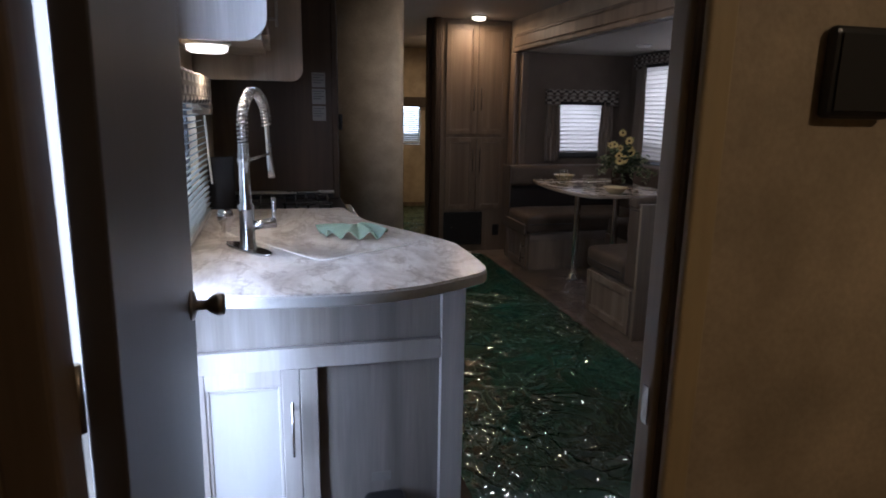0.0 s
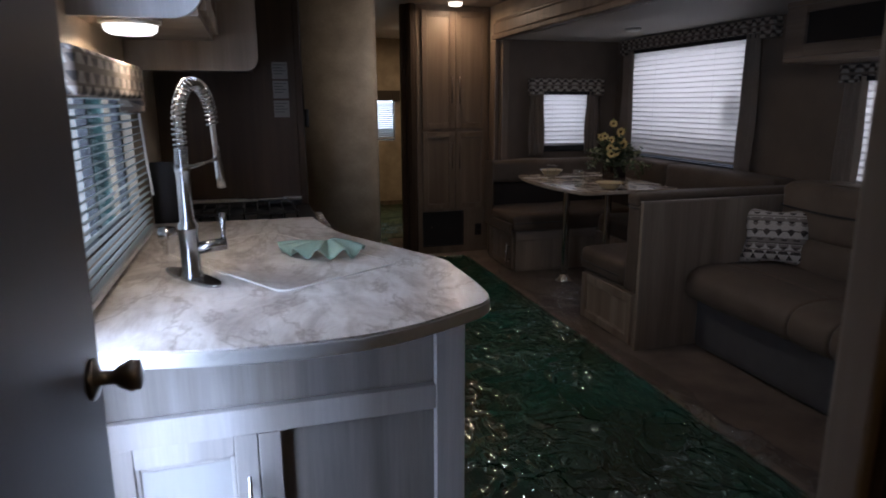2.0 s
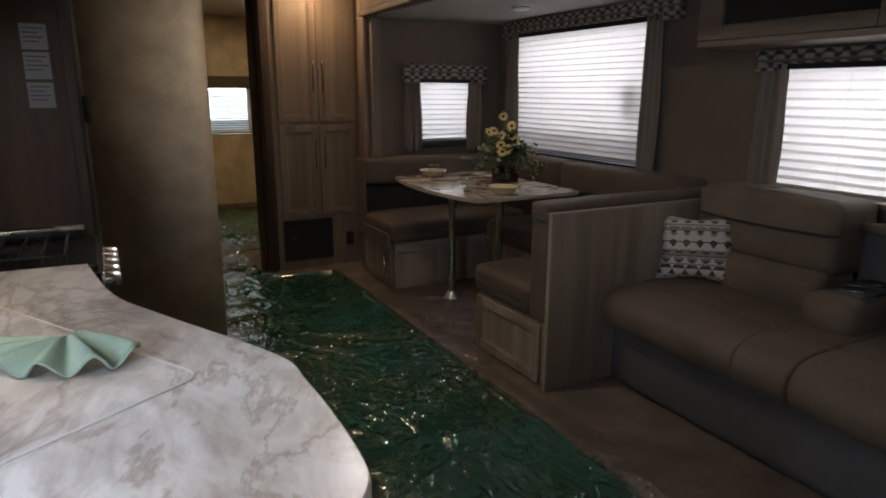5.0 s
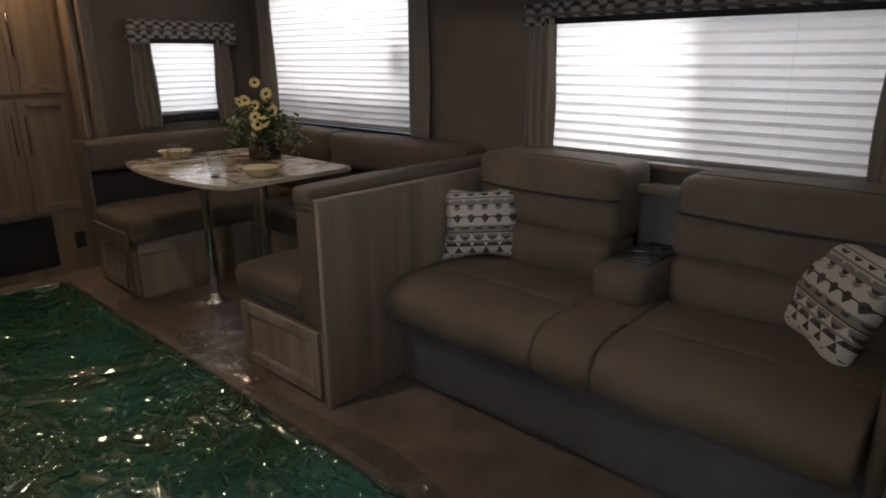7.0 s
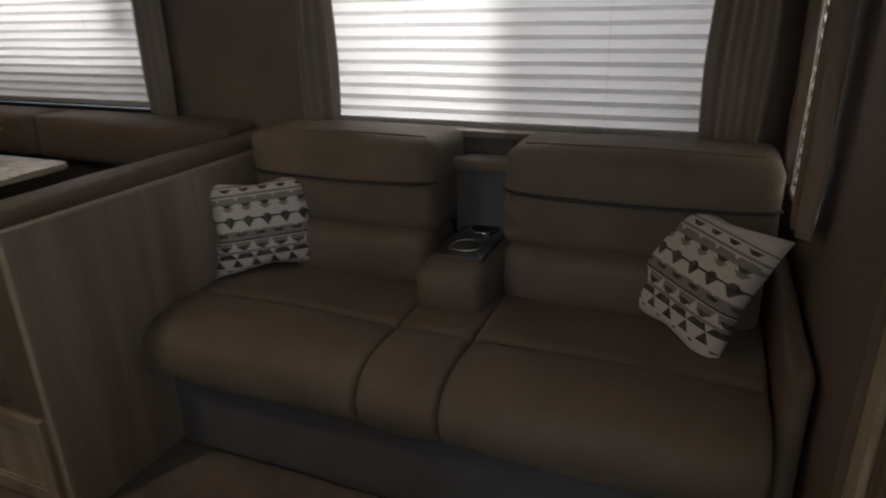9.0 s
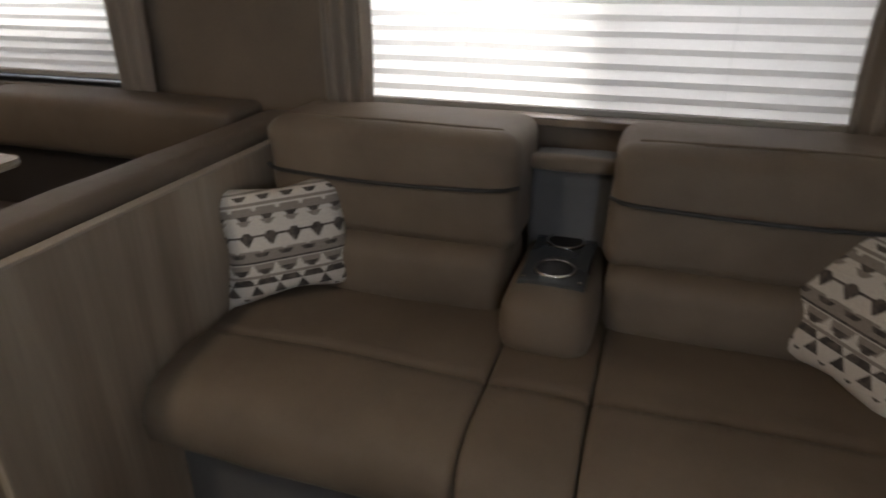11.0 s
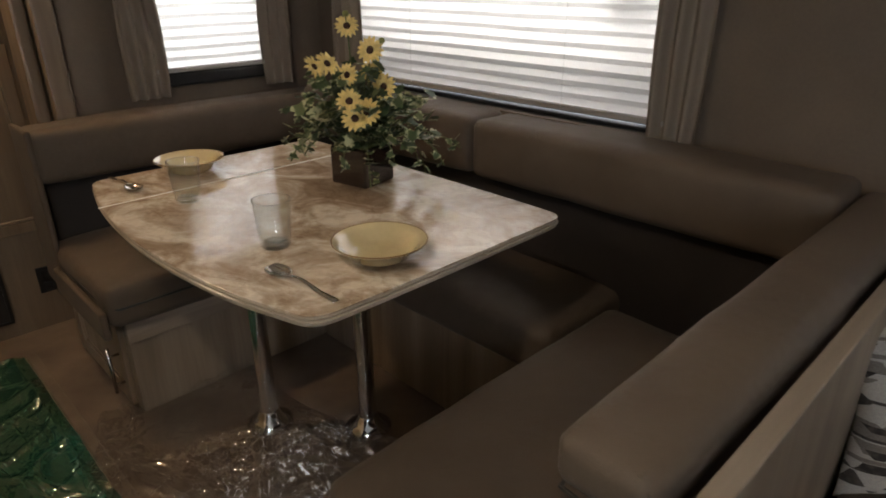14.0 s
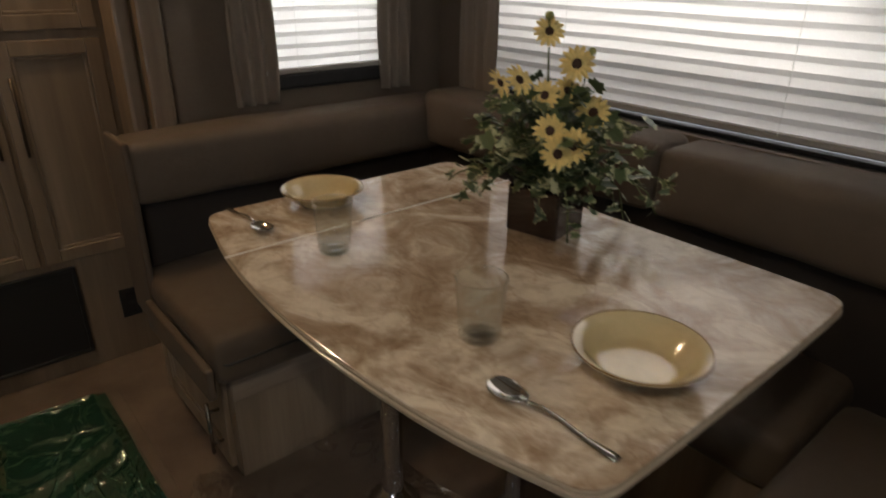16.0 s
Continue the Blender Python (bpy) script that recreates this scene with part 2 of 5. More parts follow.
def pillow_cloth(name):
    """Cream cloth printed with rows of triangles, trapezes and stripes."""
    m, n, l, b = nodes_of(name)
    tc = n.new("ShaderNodeTexCoord")
    sp = n.new("ShaderNodeSeparateXYZ")
    l.new(tc.outputs["Object"], sp.inputs[0])
    u = math_node(n, l, 'MULTIPLY', sp.outputs[0], 17.5)
    w = math_node(n, l, 'MULTIPLY_ADD', sp.outputs[2], 1 / 0.285, 0.5)
    dull = figures(n, l, u, w, [(0.855, 0.880, 1.1, 1.1, 0.0), (0.770, 0.840, 1.1, 1.1, 0.0), (0.375, 0.445, 1.1, 1.1, 0.0), (0.275, 0.350, 1.1, 1.1, 0.0), (0.445, 0.470, 1.1, 0.78, 0.0), (0.690, 0.735, 0.20, 0.66, 0.0), (0.955, 0.972, 1.1, 1.1, 0.0), (0.225, 0.250, 1.1, 1.1, 0.0)])
    dark = figures(n, l, u, w, [(0.900, 0.938, 0.26, 0.62, 0.0), (0.735, 0.775, 0.26, 0.58, 0.0), (0.602, 0.630, 0.46, 0.22, 0.0), (0.585, 0.604, 1.1, 1.1, 0.0), (0.505, 0.587, 0.06, 0.62, 0.0),
                                 (0.412, 0.448, 0.40, 0.66, 0.5), (0.358, 0.376, 1.1, 1.1, 0.0), (0.255, 0.305, 0.24, 0.60, 0.5), (0.165, 0.222, 1.1, 1.1, 0.0), (0.068, 0.158, 0.58, 0.06, 0.0), (0.022, 0.042, 0.10, 0.30, 0.5)])
    light = figures(n, l, u, w, [(0.812, 0.842, 0.10, 0.24, 0.5), (0.170, 0.222, 0.04, 0.36, 0.0), (0.258, 0.345, 0.42, 0.10, 0.0)])
    v = coords(n, l)
    f = noise_tex(n, l, v, 500, 2)
    g = noise_tex(n, l, v, 60, 4)
    pale = ramp(n, l, f, [(0.3, (0.42, 0.37, 0.32)), (0.7, (0.62, 0.56, 0.48))])
    mid = ramp(n, l, f, [(0.3, (0.17, 0.14, 0.12)), (0.7, (0.28, 0.24, 0.20))])
    ink = ramp(n, l, g, [(0.40, (0.040, 0.032, 0.028)), (0.65, (0.11, 0.088, 0.072))])
    c = blend(n, l, dark, blend(n, l, dull, pale, mid), ink)
    l.new(blend(n, l, light, c, pale), b.inputs["Base Color"])
    b.inputs["Roughness"].default_value = 0.95
    add_bump(n, l, b, f, 0.4)
    return m


def creases(n, l, scale, turn, stretch, width, distort):
    """Long sharp folds that wander in one main direction."""
    v = coords(n, l, (1.0, stretch, 1.0), (0, 0, turn))
    f = noise_tex(n, l, v, scale, 2, 0.5, distort)
    away = math_node(n, l, 'ABSOLUTE', math_node(n, l, 'SUBTRACT', f, 0.5))
    return math_node(n, l, 'SUBTRACT', 1.0, math_node(n, l, 'MINIMUM', math_node(n, l, 'MULTIPLY', away, 1.0 / width), 1.0))


def facets(n, l, v, scale, warp, width):
    """Flat-flanked folds along the edges of warped cells."""
    t = n.new("ShaderNodeTexNoise")
    t.inputs["Scale"].default_value, t.inputs["Detail"].default_value = scale * 0.6, 3
    l.new(v, t.inputs["Vector"])
    w = n.new("ShaderNodeVectorMath")
    w.operation = 'MULTIPLY_ADD'
    w.inputs[1].default_value = (warp, warp, warp)
    l.new(t.outputs["Color"], w.inputs[0])
    l.new(v, w.inputs[2])
    vo = n.new("ShaderNodeTexVoronoi")
    vo.feature = 'DISTANCE_TO_EDGE'
    vo.inputs["Scale"].default_value = scale
    l.new(w.outputs[0], vo.inputs["Vector"])
    return math_node(n, l, 'MINIMUM', vo.outputs["Distance"], width)


def patches(n, l, scale, cut, turn):
    """Where folds gather: 0 to about 1.3."""
    where = coords(n, l, (1, 1, 1), (0, 0, turn))
    return math_node(n, l, 'MINIMUM', math_node(n, l, 'MAXIMUM', math_node(n, l, 'MULTIPLY_ADD', noise_tex(n, l, where, scale, 2), 6.0, cut), 0.04), 1.3)


def film_height(n, l, v, k=1.0):
    """Broad facets and long folds, gathered in patches with smooth film between."""
    h = math_node(n, l, 'MULTIPLY', math_node(n, l, 'MULTIPLY', facets(n, l, v, 4.5 * k, 0.20 / k, 0.09), patches(n, l, 2.2, -2.9, 0.3)), 0.8)
    g = math_node(n, l, 'MULTIPLY', math_node(n, l, 'MULTIPLY', facets(n, l, v, 11.0 * k, 0.09 / k, 0.08), patches(n, l, 3.6, -3.1, 1.9)), 0.5)
    h = math_node(n, l, 'ADD', h, g)
    for scale, turn, stretch, width, distort, high, patch in ((4.5, 0.5, 0.42, 0.040, 0.8, 0.045, 1.7), (8.0, -0.8, 0.38, 0.040, 1.0, 0.035, 2.6), (13.0, 1.4, 0.45, 0.05, 1.2, 0.022, 3.4)):
        c = creases(n, l, scale * k, turn, stretch, width, distort)
        g = math_node(n, l, 'MULTIPLY', math_node(n, l, 'MULTIPLY', c, patches(n, l, patch, -2.85, scale)), high)
        h = math_node(n, l, 'ADD', h, g)
    return math_node(n, l, 'MULTIPLY_ADD', noise_tex(n, l, v, 12 * k, 3, 0.5, 0.8), 0.022, h)


def clear_film(name, tint, gloss_rough, share):
    """Crinkled clear plastic: see-through with sharp glints."""
    m, n, l, b = nodes_of(name)
    v = coords(n, l)
    tr = n.new("ShaderNodeBsdfTransparent")
    tr.inputs[0].default_value = (*tint, 1)
    gl = n.new("ShaderNodeBsdfGlossy")
    gl.inputs["Roughness"].default_value = gloss_rough
    bp = n.new("ShaderNodeBump")
    bp.inputs["Strength"].default_value, bp.inputs["Distance"].default_value = 1.0, 0.06
    l.new(film_height(n, l, v, 1.7), bp.inputs["Height"])
    l.new(bp.outputs[0], gl.inputs["Normal"])
    x = n.new("ShaderNodeMixShader")
    x.inputs[0].default_value = share
    l.new(tr.outputs[0], x.inputs[1])
    l.new(gl.outputs[0], x.inputs[2])
    l.new(x.outputs[0], n["Material Output"].inputs[0])
    return m


def green_film(name):
    m, n, l, b = nodes_of(name)
    v = coords(n, l)
    f1 = noise_tex(n, l, v, 1.6, 4)
    # the teal stop puts cool window reflections into the film's base colour
    l.new(ramp(n, l, f1, [(0.3, (0.015, 0.041, 0.022)), (0.5, (0.012, 0.062, 0.035)), (0.7, (0.009, 0.115, 0.090))]), b.inputs["Base Color"])
    b.inputs["Roughness"].default_value = 0.09
    b.inputs["IOR"].default_value = 2.4
    add_bump(n, l, b, film_height(n, l, v), 1.0, 0.10)
    return m


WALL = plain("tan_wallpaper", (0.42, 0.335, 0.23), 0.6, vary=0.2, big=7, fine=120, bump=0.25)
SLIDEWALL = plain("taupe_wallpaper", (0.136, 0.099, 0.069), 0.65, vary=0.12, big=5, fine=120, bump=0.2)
CEIL = plain("ceiling_vinyl", (0.42, 0.39, 0.35), 0.6, vary=0.06, big=2, fine=60, bump=0.1)
CARPET = plain("brown_carpet", (0.160, 0.118, 0.088), 0.95, vary=0.35, big=4, fine=420, bump=0.9)
OAK = wood("greige_wood", (0.38, 0.305, 0.228), (0.215, 0.160, 0.112))
PANTRYWOOD = wood("brown_pantry_wood", (0.27, 0.205, 0.142), (0.17, 0.122, 0.080))
PANELWOOD = wood("streaked_grey_wood", (0.40, 0.375, 0.355), (0.19, 0.175, 0.165))
FRAMEWOOD = wood("smooth_pale_grey_wood", (0.58, 0.565, 0.55), (0.47, 0.45, 0.435))
BROWNY = wood("brown_wood_lengthways", (0.27, 0.205, 0.15), (0.15, 0.108, 0.075), along=(26, 1.3, 26))
OAKX = wood("greige_wood_across", (0.44, 0.37, 0.30), (0.27, 0.21, 0.165), along=(1.3, 26, 26))
GREYOAK = wood("pale_grey_wood", (0.56, 0.54, 0.52), (0.36, 0.335, 0.315))
DARKOAK = wood("dark_brown_wood", (0.085, 0.054, 0.034), (0.038, 0.024, 0.015), 0.8)
TRIM = wood("brown_trim_wood", (0.24, 0.175, 0.12), (0.13, 0.09, 0.06))
DOORSKIN = plain("door_skin", (0.066, 0.055, 0.050), 0.48, vary=0.1, big=3, fine=70, bump=0.1, stretch=(1, 1, 0.1))
STONE = marble("pale_stone_laminate", ((0.42, 0.38, 0.345), (0.65, 0.605, 0.56), (0.84, 0.81, 0.77), (0.44, 0.37, 0.31)), 5.2, 0.6, 0.5, 0.9)
TABLESTONE = marble("beige_stone_laminate", ((0.35, 0.255, 0.175), (0.51, 0.41, 0.31), (0.73, 0.65, 0.54), (0.55, 0.42, 0.32)), 7.0, 0.4, 0.8, 1.3, 0.11)
EDGE = plain("ribbed_edge_vinyl", (0.40, 0.33, 0.25), 0.2, vary=0.1, big=8, fine=80, bump=0.1)
SOFA = fabric("taupe_leatherette", (0.150, 0.110, 0.076), rough=0.55)
SOFABASE = fabric("grey_leatherette", (0.105, 0.100, 0.098), rough=0.55)
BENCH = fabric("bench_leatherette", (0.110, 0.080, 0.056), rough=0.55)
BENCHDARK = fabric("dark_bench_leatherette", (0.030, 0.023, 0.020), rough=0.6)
PIPING = plain("black_piping", (0.02, 0.018, 0.016), 0.5, vary=0.1, bump=0.0)
CURTAIN = translucent("curtain_cloth", (0.255, 0.203, 0.155), 0.18, 320)
RAIL = plain("shade_rail", (0.30, 0.275, 0.25), 0.5, vary=0.06)
VALANCE = printed("valance_print", (0.135, 0.105, 0.080), (0.035, 0.028, 0.023), (0.36, 0.32, 0.27))
DARKVAL = plain("dark_valance", (0.06, 0.045, 0.034), 0.85, vary=0.2, fine=300)
SHADE = translucent("pleated_shade_cloth", (0.93, 0.91, 0.88), 0.82, 400)
BLIND = plain("white_blind_slat", (0.56, 0.62, 0.62), 0.4, vary=0.05)
BRUSHED = plain("satin_chrome", (0.46, 0.455, 0.45), 0.20, 1.0, vary=0.06, bump=0.03)
CHROME = plain("chrome", (0.78, 0.78, 0.79), 0.12, 1.0, vary=0.05, bump=0.02)
NICKEL = plain("brushed_nickel", (0.58, 0.55, 0.50), 0.28, 1.0, vary=0.08, bump=0.05)
BRASS = plain("aged_nickel", (0.30, 0.265, 0.225), 0.32, 1.0, vary=0.12, bump=0.05)
BRONZE = plain("dark_bronze", (0.10, 0.08, 0.065), 0.4, 1.0, vary=0.12, bump=0.05)
BLACK = plain("black_plastic", (0.012, 0.012, 0.013), 0.35, vary=0.2, bump=0.05)
GRAPHITE = plain("graphite_plastic", (0.032, 0.035, 0.038), 0.28, vary=0.15, bump=0.05, coat=0.5)
BLACKMATT = plain("black_matt", (0.010, 0.009, 0.009), 0.7, vary=0.2)
WHITE = plain("white_plastic", (0.75, 0.74, 0.70), 0.4, vary=0.04)
PAPER = plain("white_paper", (0.22, 0.21, 0.195), 0.8, vary=0.05)
INK = plain("grey_print", (0.07, 0.07, 0.072), 0.8, vary=0.1)
CLOTH = fabric("mint_napkin", (0.27, 0.355, 0.27), 500, 0.9)
CERAMIC = plain("cream_glaze", (0.60, 0.49, 0.28), 0.08, vary=0.08, big=8, bump=0.02, coat=1.0)
RIMBROWN = plain("brown_rim_glaze", (0.22, 0.13, 0.06), 0.2, vary=0.2, bump=0.02)
STEEL = plain("polished_steel", (0.70, 0.68, 0.64), 0.10, 1.0, vary=0.05, bump=0.02)
TUMBLER = thin_glass("tumbler_glass")
THICKGLASS = glass("thick_glass", (0.95, 0.97, 0.95), 0.02)
VASEGLASS = plain("dark_vase", (0.022, 0.012, 0.010), 0.08, vary=0.3, coat=0.6, bump=0.02)
PANE = glass("window_glass", (0.95, 0.98, 1.0))
PETAL = plain("yellow_petal", (0.80, 0.60, 0.22), 0.6, vary=0.2, big=30, fine=200)
DISC = plain("brown_flower_disc", (0.05, 0.022, 0.012), 0.9, vary=0.3, fine=300, bump=0.6)
BUD = plain("green_bud", (0.30, 0.30, 0.10), 0.7, vary=0.2, big=30)
STEM = plain("plant_stem", (0.09, 0.11, 0.04), 0.7, vary=0.2, big=20)
GREEN = green_film("green_plastic_film")
CLEAR = clear_film("clear_plastic_film", (0.97, 0.97, 0.97), 0.05, 0.27)
LAMPGLOW = glow("warm_lamp_lens", (1.0, 0.84, 0.62), 9.0)
SINKGLOW = glow("sink_lamp_lens", (1.0, 0.93, 0.80), 6.0)
SEAM = plain("pale_joint", (0.80, 0.78, 0.72), 0.35, vary=0.05)
SOIL = plain("outdoor_gravel", (0.58, 0.60, 0.61), 0.9, vary=0.2, big=1, fine=40)


def leaf_material(name):
    m, n, l, b = nodes_of(name)
    tc = n.new("ShaderNodeTexCoord")
    sp = n.new("ShaderNodeSeparateXYZ")
    l.new(tc.outputs["Generated"], sp.inputs[0])
    rim = math_node(n, l, 'MULTIPLY', math_node(n, l, 'ABSOLUTE', math_node(n, l, 'SUBTRACT', sp.outputs[0], 0.5)), 2.0)
    v = coords(n, l)
    f = noise_tex(n, l, v, 60, 3)
    k = math_node(n, l, 'MULTIPLY_ADD', f, 0.7, math_node(n, l, 'MULTIPLY', rim, 0.75))
    info = n.new("ShaderNodeObjectInfo")
    tone = ramp(n, l, info.outputs["Random"], [(0.0, (0.035, 0.060, 0.020)), (0.6, (0.060, 0.090, 0.030)), (1.0, (0.11, 0.12, 0.045))])
    edge = ramp(n, l, k, [(0.72, (0, 0, 0)), (0.84, (1, 1, 1))])
    l.new(blend(n, l, edge, tone, (0.42, 0.42, 0.24)), b.inputs["Base Color"])
    b.inputs["Roughness"].default_value = 0.5
    return m


LEAF = leaf_material("variegated_leaf")

# ---- mesh helpers ----


def box(bm, x0, x1, y0, y1, z0, z1, bevel=0.0, seg=2):
    r = bmesh.ops.create_cube(bm, size=1)
    bmesh.ops.scale(bm, vec=(x1 - x0, y1 - y0, z1 - z0), verts=r["verts"])
    bmesh.ops.translate(bm, vec=((x0 + x1) / 2, (y0 + y1) / 2, (z0 + z1) / 2), verts=r["verts"])
    if bevel:
        edges = list({e for v in r["verts"] for e in v.link_edges})
        bmesh.ops.bevel(bm, geom=edges, offset=bevel, segments=seg, profile=0.5, affect='EDGES')
    return bm


def boxed(*a, bevel=0.0, seg=2):
    return box(bmesh.new(), *a, bevel=bevel, seg=seg)


def part(name, bm, material, parent=None, label="", smooth=False):
    me = bpy.data.meshes.new(name)
    bmesh.ops.recalc_face_normals(bm, faces=bm.faces)
    bm.to_mesh(me)
    bm.free()
    me.materials.append(material)
    if smooth:
        me.polygons.foreach_set("use_smooth", [True] * len(me.polygons))
    o = new(name, me)
    if parent is not None:
        o.parent = parent
    if label:
        o["label"] = label
    return o


def thing(name, label, category, group="", at=(0, 0, 0), turn=0.0):
    o = new(name)
    o.location = at
    o.rotation_euler = (0, 0, radians(turn))
    return tagged(o, label, category, group)


def structure(name, bm, material, label="", smooth=False):
    return tagged(part(name, bm, material, None, label, smooth), label, "", "", "structure")


def lathe(profile, seg=32, bm=None, at=(0, 0, 0)):
    """Turns (radius, height) pairs about the upright axis."""
    bm = bm or bmesh.new()
    rings = []
    for r, z in profile:
        if r < 1e-6:
            rings.append([bm.verts.new((at[0], at[1], at[2] + z))])
        else:
            rings.append([bm.verts.new((at[0] + r * math.cos(2 * math.pi * k / seg), at[1] + r * math.sin(2 * math.pi * k / seg), at[2] + z)) for k in range(seg)])
    for a, b in zip(rings, rings[1:]):
        for k in range(seg):
            q = [a[k % len(a)], a[(k + 1) % len(a)], b[(k + 1) % len(b)], b[k % len(b)]]
            q = list(dict.fromkeys(q))
            if len(q) > 2:
                bm.faces.new(q)
    return bm


def tube(points, radius, seg=10, bm=None, closed_ends=True):
    """A round bar along a list of places; radius may be a list."""
    bm = bm or bmesh.new()
    pts = [Vector(p) for p in points]
    rad = radius if isinstance(radius, (list, tuple)) else [radius] * len(pts)
    side = None
    rings = []
    for i, p in enumerate(pts):
        d = (pts[min(i + 1, len(pts) - 1)] - pts[max(i - 1, 0)]).normalized()
        if side is None:
            side = d.orthogonal().normalized()
        side = (side - d * side.dot(d)).normalized()
        other = d.cross(side)
        rings.append([bm.verts.new(p + rad[i] * (math.cos(2 * math.pi * k / seg) * side + math.sin(2 * math.pi * k / seg) * other)) for k in range(seg)])
    for a, b in zip(rings, rings[1:]):
        for k in range(seg):
            bm.faces.new((a[k], a[(k + 1) % seg], b[(k + 1) % seg], b[k]))
    if closed_ends:
        bm.faces.new(rings[0][::-1])
        bm.faces.new(rings[-1])
    return bm


def soft_box(x0, x1, y0, y1, z0, z1, r=0.04, puff=(0, 0, 0), n=12, sag=0.004, seed=0.0, gather=0.0):
    """An upholstered block: rounded by r, its faces swollen by puff along x, y, z, with slight unevenness."""
    bm = bmesh.new()
    bmesh.ops.create_cube(bm, size=2)
    bmesh.ops.subdivide_edges(bm, edges=bm.edges[:], cuts=n, use_grid_fill=True)
    c = Vector(((x0 + x1) / 2, (y0 + y1) / 2, (z0 + z1) / 2))
    h = Vector(((x1 - x0) / 2, (y1 - y0) / 2, (z1 - z0) / 2))
    r = min(r, h.x * 0.98, h.y * 0.98, h.z * 0.98)
    for v in bm.verts:
        u = v.co.copy()
        # more rows of faces near the edges
        p = Vector([math.copysign(1 - (1 - abs(q)) ** 1.6, q) * k for q, k in zip(u, h)])
        inner = Vector([max(-(k - r), min(k - r, q)) for q, k in zip(p, h)])
        d = p - inner
        if d.length > 1e-9:
            p = inner + d.normalized() * r
        for ax in range(3):
            o1, o2 = (ax + 1) % 3, (ax + 2) % 3
            e = max(0, 1 - (p[o1] / h[o1]) ** 2) * max(0, 1 - (p[o2] / h[o2]) ** 2)
            p[ax] += puff[ax] * (p[ax] / h[ax]) * e
        w = c + p
        k = noise.noise(w * 7 + Vector((seed, seed, seed))) * sag
        near = max(0.0, 1 - min(w.y - y0, y1 - w.y) / 0.13) if gather else 0.0
        if near:
            w.x += gather * near ** 1.5 * math.sin(w.z * 95 + 2.2 * math.sin(w.y * 31 + seed)) * (0.6 + noise.noise(w * 11))
        v.co = w + (d.normalized() * k if d.length > 1e-9 else Vector((0, 0, k)))
    return bm


def slab(outline, z0, z1, bevel=0.0, seg=3):
    """A flat board of a given outline."""
    bm = bmesh.new()
    vs = [bm.verts.new((x, y, z0)) for x, y in outline]
    f = bm.faces.new(vs)
    r = bmesh.ops.extrude_face_region(bm, geom=[f])
    top = [g for g in r["geom"] if isinstance(g, bmesh.types.BMVert)]
    bmesh.ops.translate(bm, vec=(0, 0, z1 - z0), verts=top)
    if bevel:
        es = [e for e in bm.edges if all(abs(v.co.z - z1) < 1e-6 for v in e.verts) or all(abs(v.co.z - z0) < 1e-6 for v in e.verts)]
        bmesh.ops.bevel(bm, geom=es, offset=bevel, segments=seg, profile=0.5, affect='EDGES')
    return bm


def smooth_outline(pts, rounds=2):
    """Cuts the corners of a closed outline again and again."""
    for _ in range(rounds):
        out = []
        for (x0, y0), (x1, y1) in zip(pts, pts[1:] + pts[:1]):
            out += [(0.75 * x0 + 0.25 * x1, 0.75 * y0 + 0.25 * y1), (0.25 * x0 + 0.75 * x1, 0.25 * y0 + 0.75 * y1)]
        pts = out
    return pts


def wall(axis, p0, p1, a0, a1, z0, z1, holes=()):
    """A wall p0..p1 thick that runs a0..a1 along the other axis, with openings (a0, a1, z0, z1)."""
    bm = bmesh.new()
    cuts = sorted({a0, a1, *[v for h in holes for v in h[:2] if a0 < v < a1]})
    for s, e in zip(cuts, cuts[1:]):
        spans = sorted((h[2], h[3]) for h in holes if h[0] <= s and h[1] >= e)
        z = z0
        for lo, hi in [*spans, (z1, z1)]:
            if lo > z:
                if axis == 'x':
                    box(bm, p0, p1, s, e, z, lo)
                else:
                    box(bm, s, e, p0, p1, z, lo)
            z = max(z, hi)
    bmesh.ops.remove_doubles(bm, verts=bm.verts, dist=1e-5)
    return bm

# ---- structure ----
CEILING = 2.09
SLIDE_TOP = 1.81
structure("floor", boxed(-0.11, 3.34, -1.3, 8.7, -0.06, 0.0), CARPET, "brown carpeted trailer floor")
structure("ceiling", boxed(-0.2, 2.32, -1.4, 8.8, CEILING, CEILING + 0.06), CEIL, "plain off-white vinyl ceiling")
structure("ceiling_slide", boxed(2.30, 3.42, 1.5, 5.62, SLIDE_TOP, SLIDE_TOP + 0.05), CEIL, "low vinyl ceiling of the slide-out")
structure("wall_west", wall('x', -0.19, -0.11, -1.3, 8.7, -0.06, CEILING, [(0.80, 1.64, 0.02, 1.95), (1.88, 2.74, 0.93, 1.38)]), WALL, "tan papered side wall with an entry opening")
structure("wall_partition_door", wall('y', 0.735, 0.775, -0.11, 2.25, 0.0, CEILING, [(-0.012, 0.668, 0.0, 1.98)]), WALL, "tan papered wall with a doorway")
structure("wall_south", wall('y', -1.38, -1.3, -0.19, 2.33, -0.06, CEILING), WALL, "tan papered end wall")
structure("wall_east", wall('x', 2.25, 2.31, -1.3, 8.7, -0.06, CEILING, [(1.56, 5.58, -0.06, 1.83)]), WALL, "tan papered side wall above the slide-out")
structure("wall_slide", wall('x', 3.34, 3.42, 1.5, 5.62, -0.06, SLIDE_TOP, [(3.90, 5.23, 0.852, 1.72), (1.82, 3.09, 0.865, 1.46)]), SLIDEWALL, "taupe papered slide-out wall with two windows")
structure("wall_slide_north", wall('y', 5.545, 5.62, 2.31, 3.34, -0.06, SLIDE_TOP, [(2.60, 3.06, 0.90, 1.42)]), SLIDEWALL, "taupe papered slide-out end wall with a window")
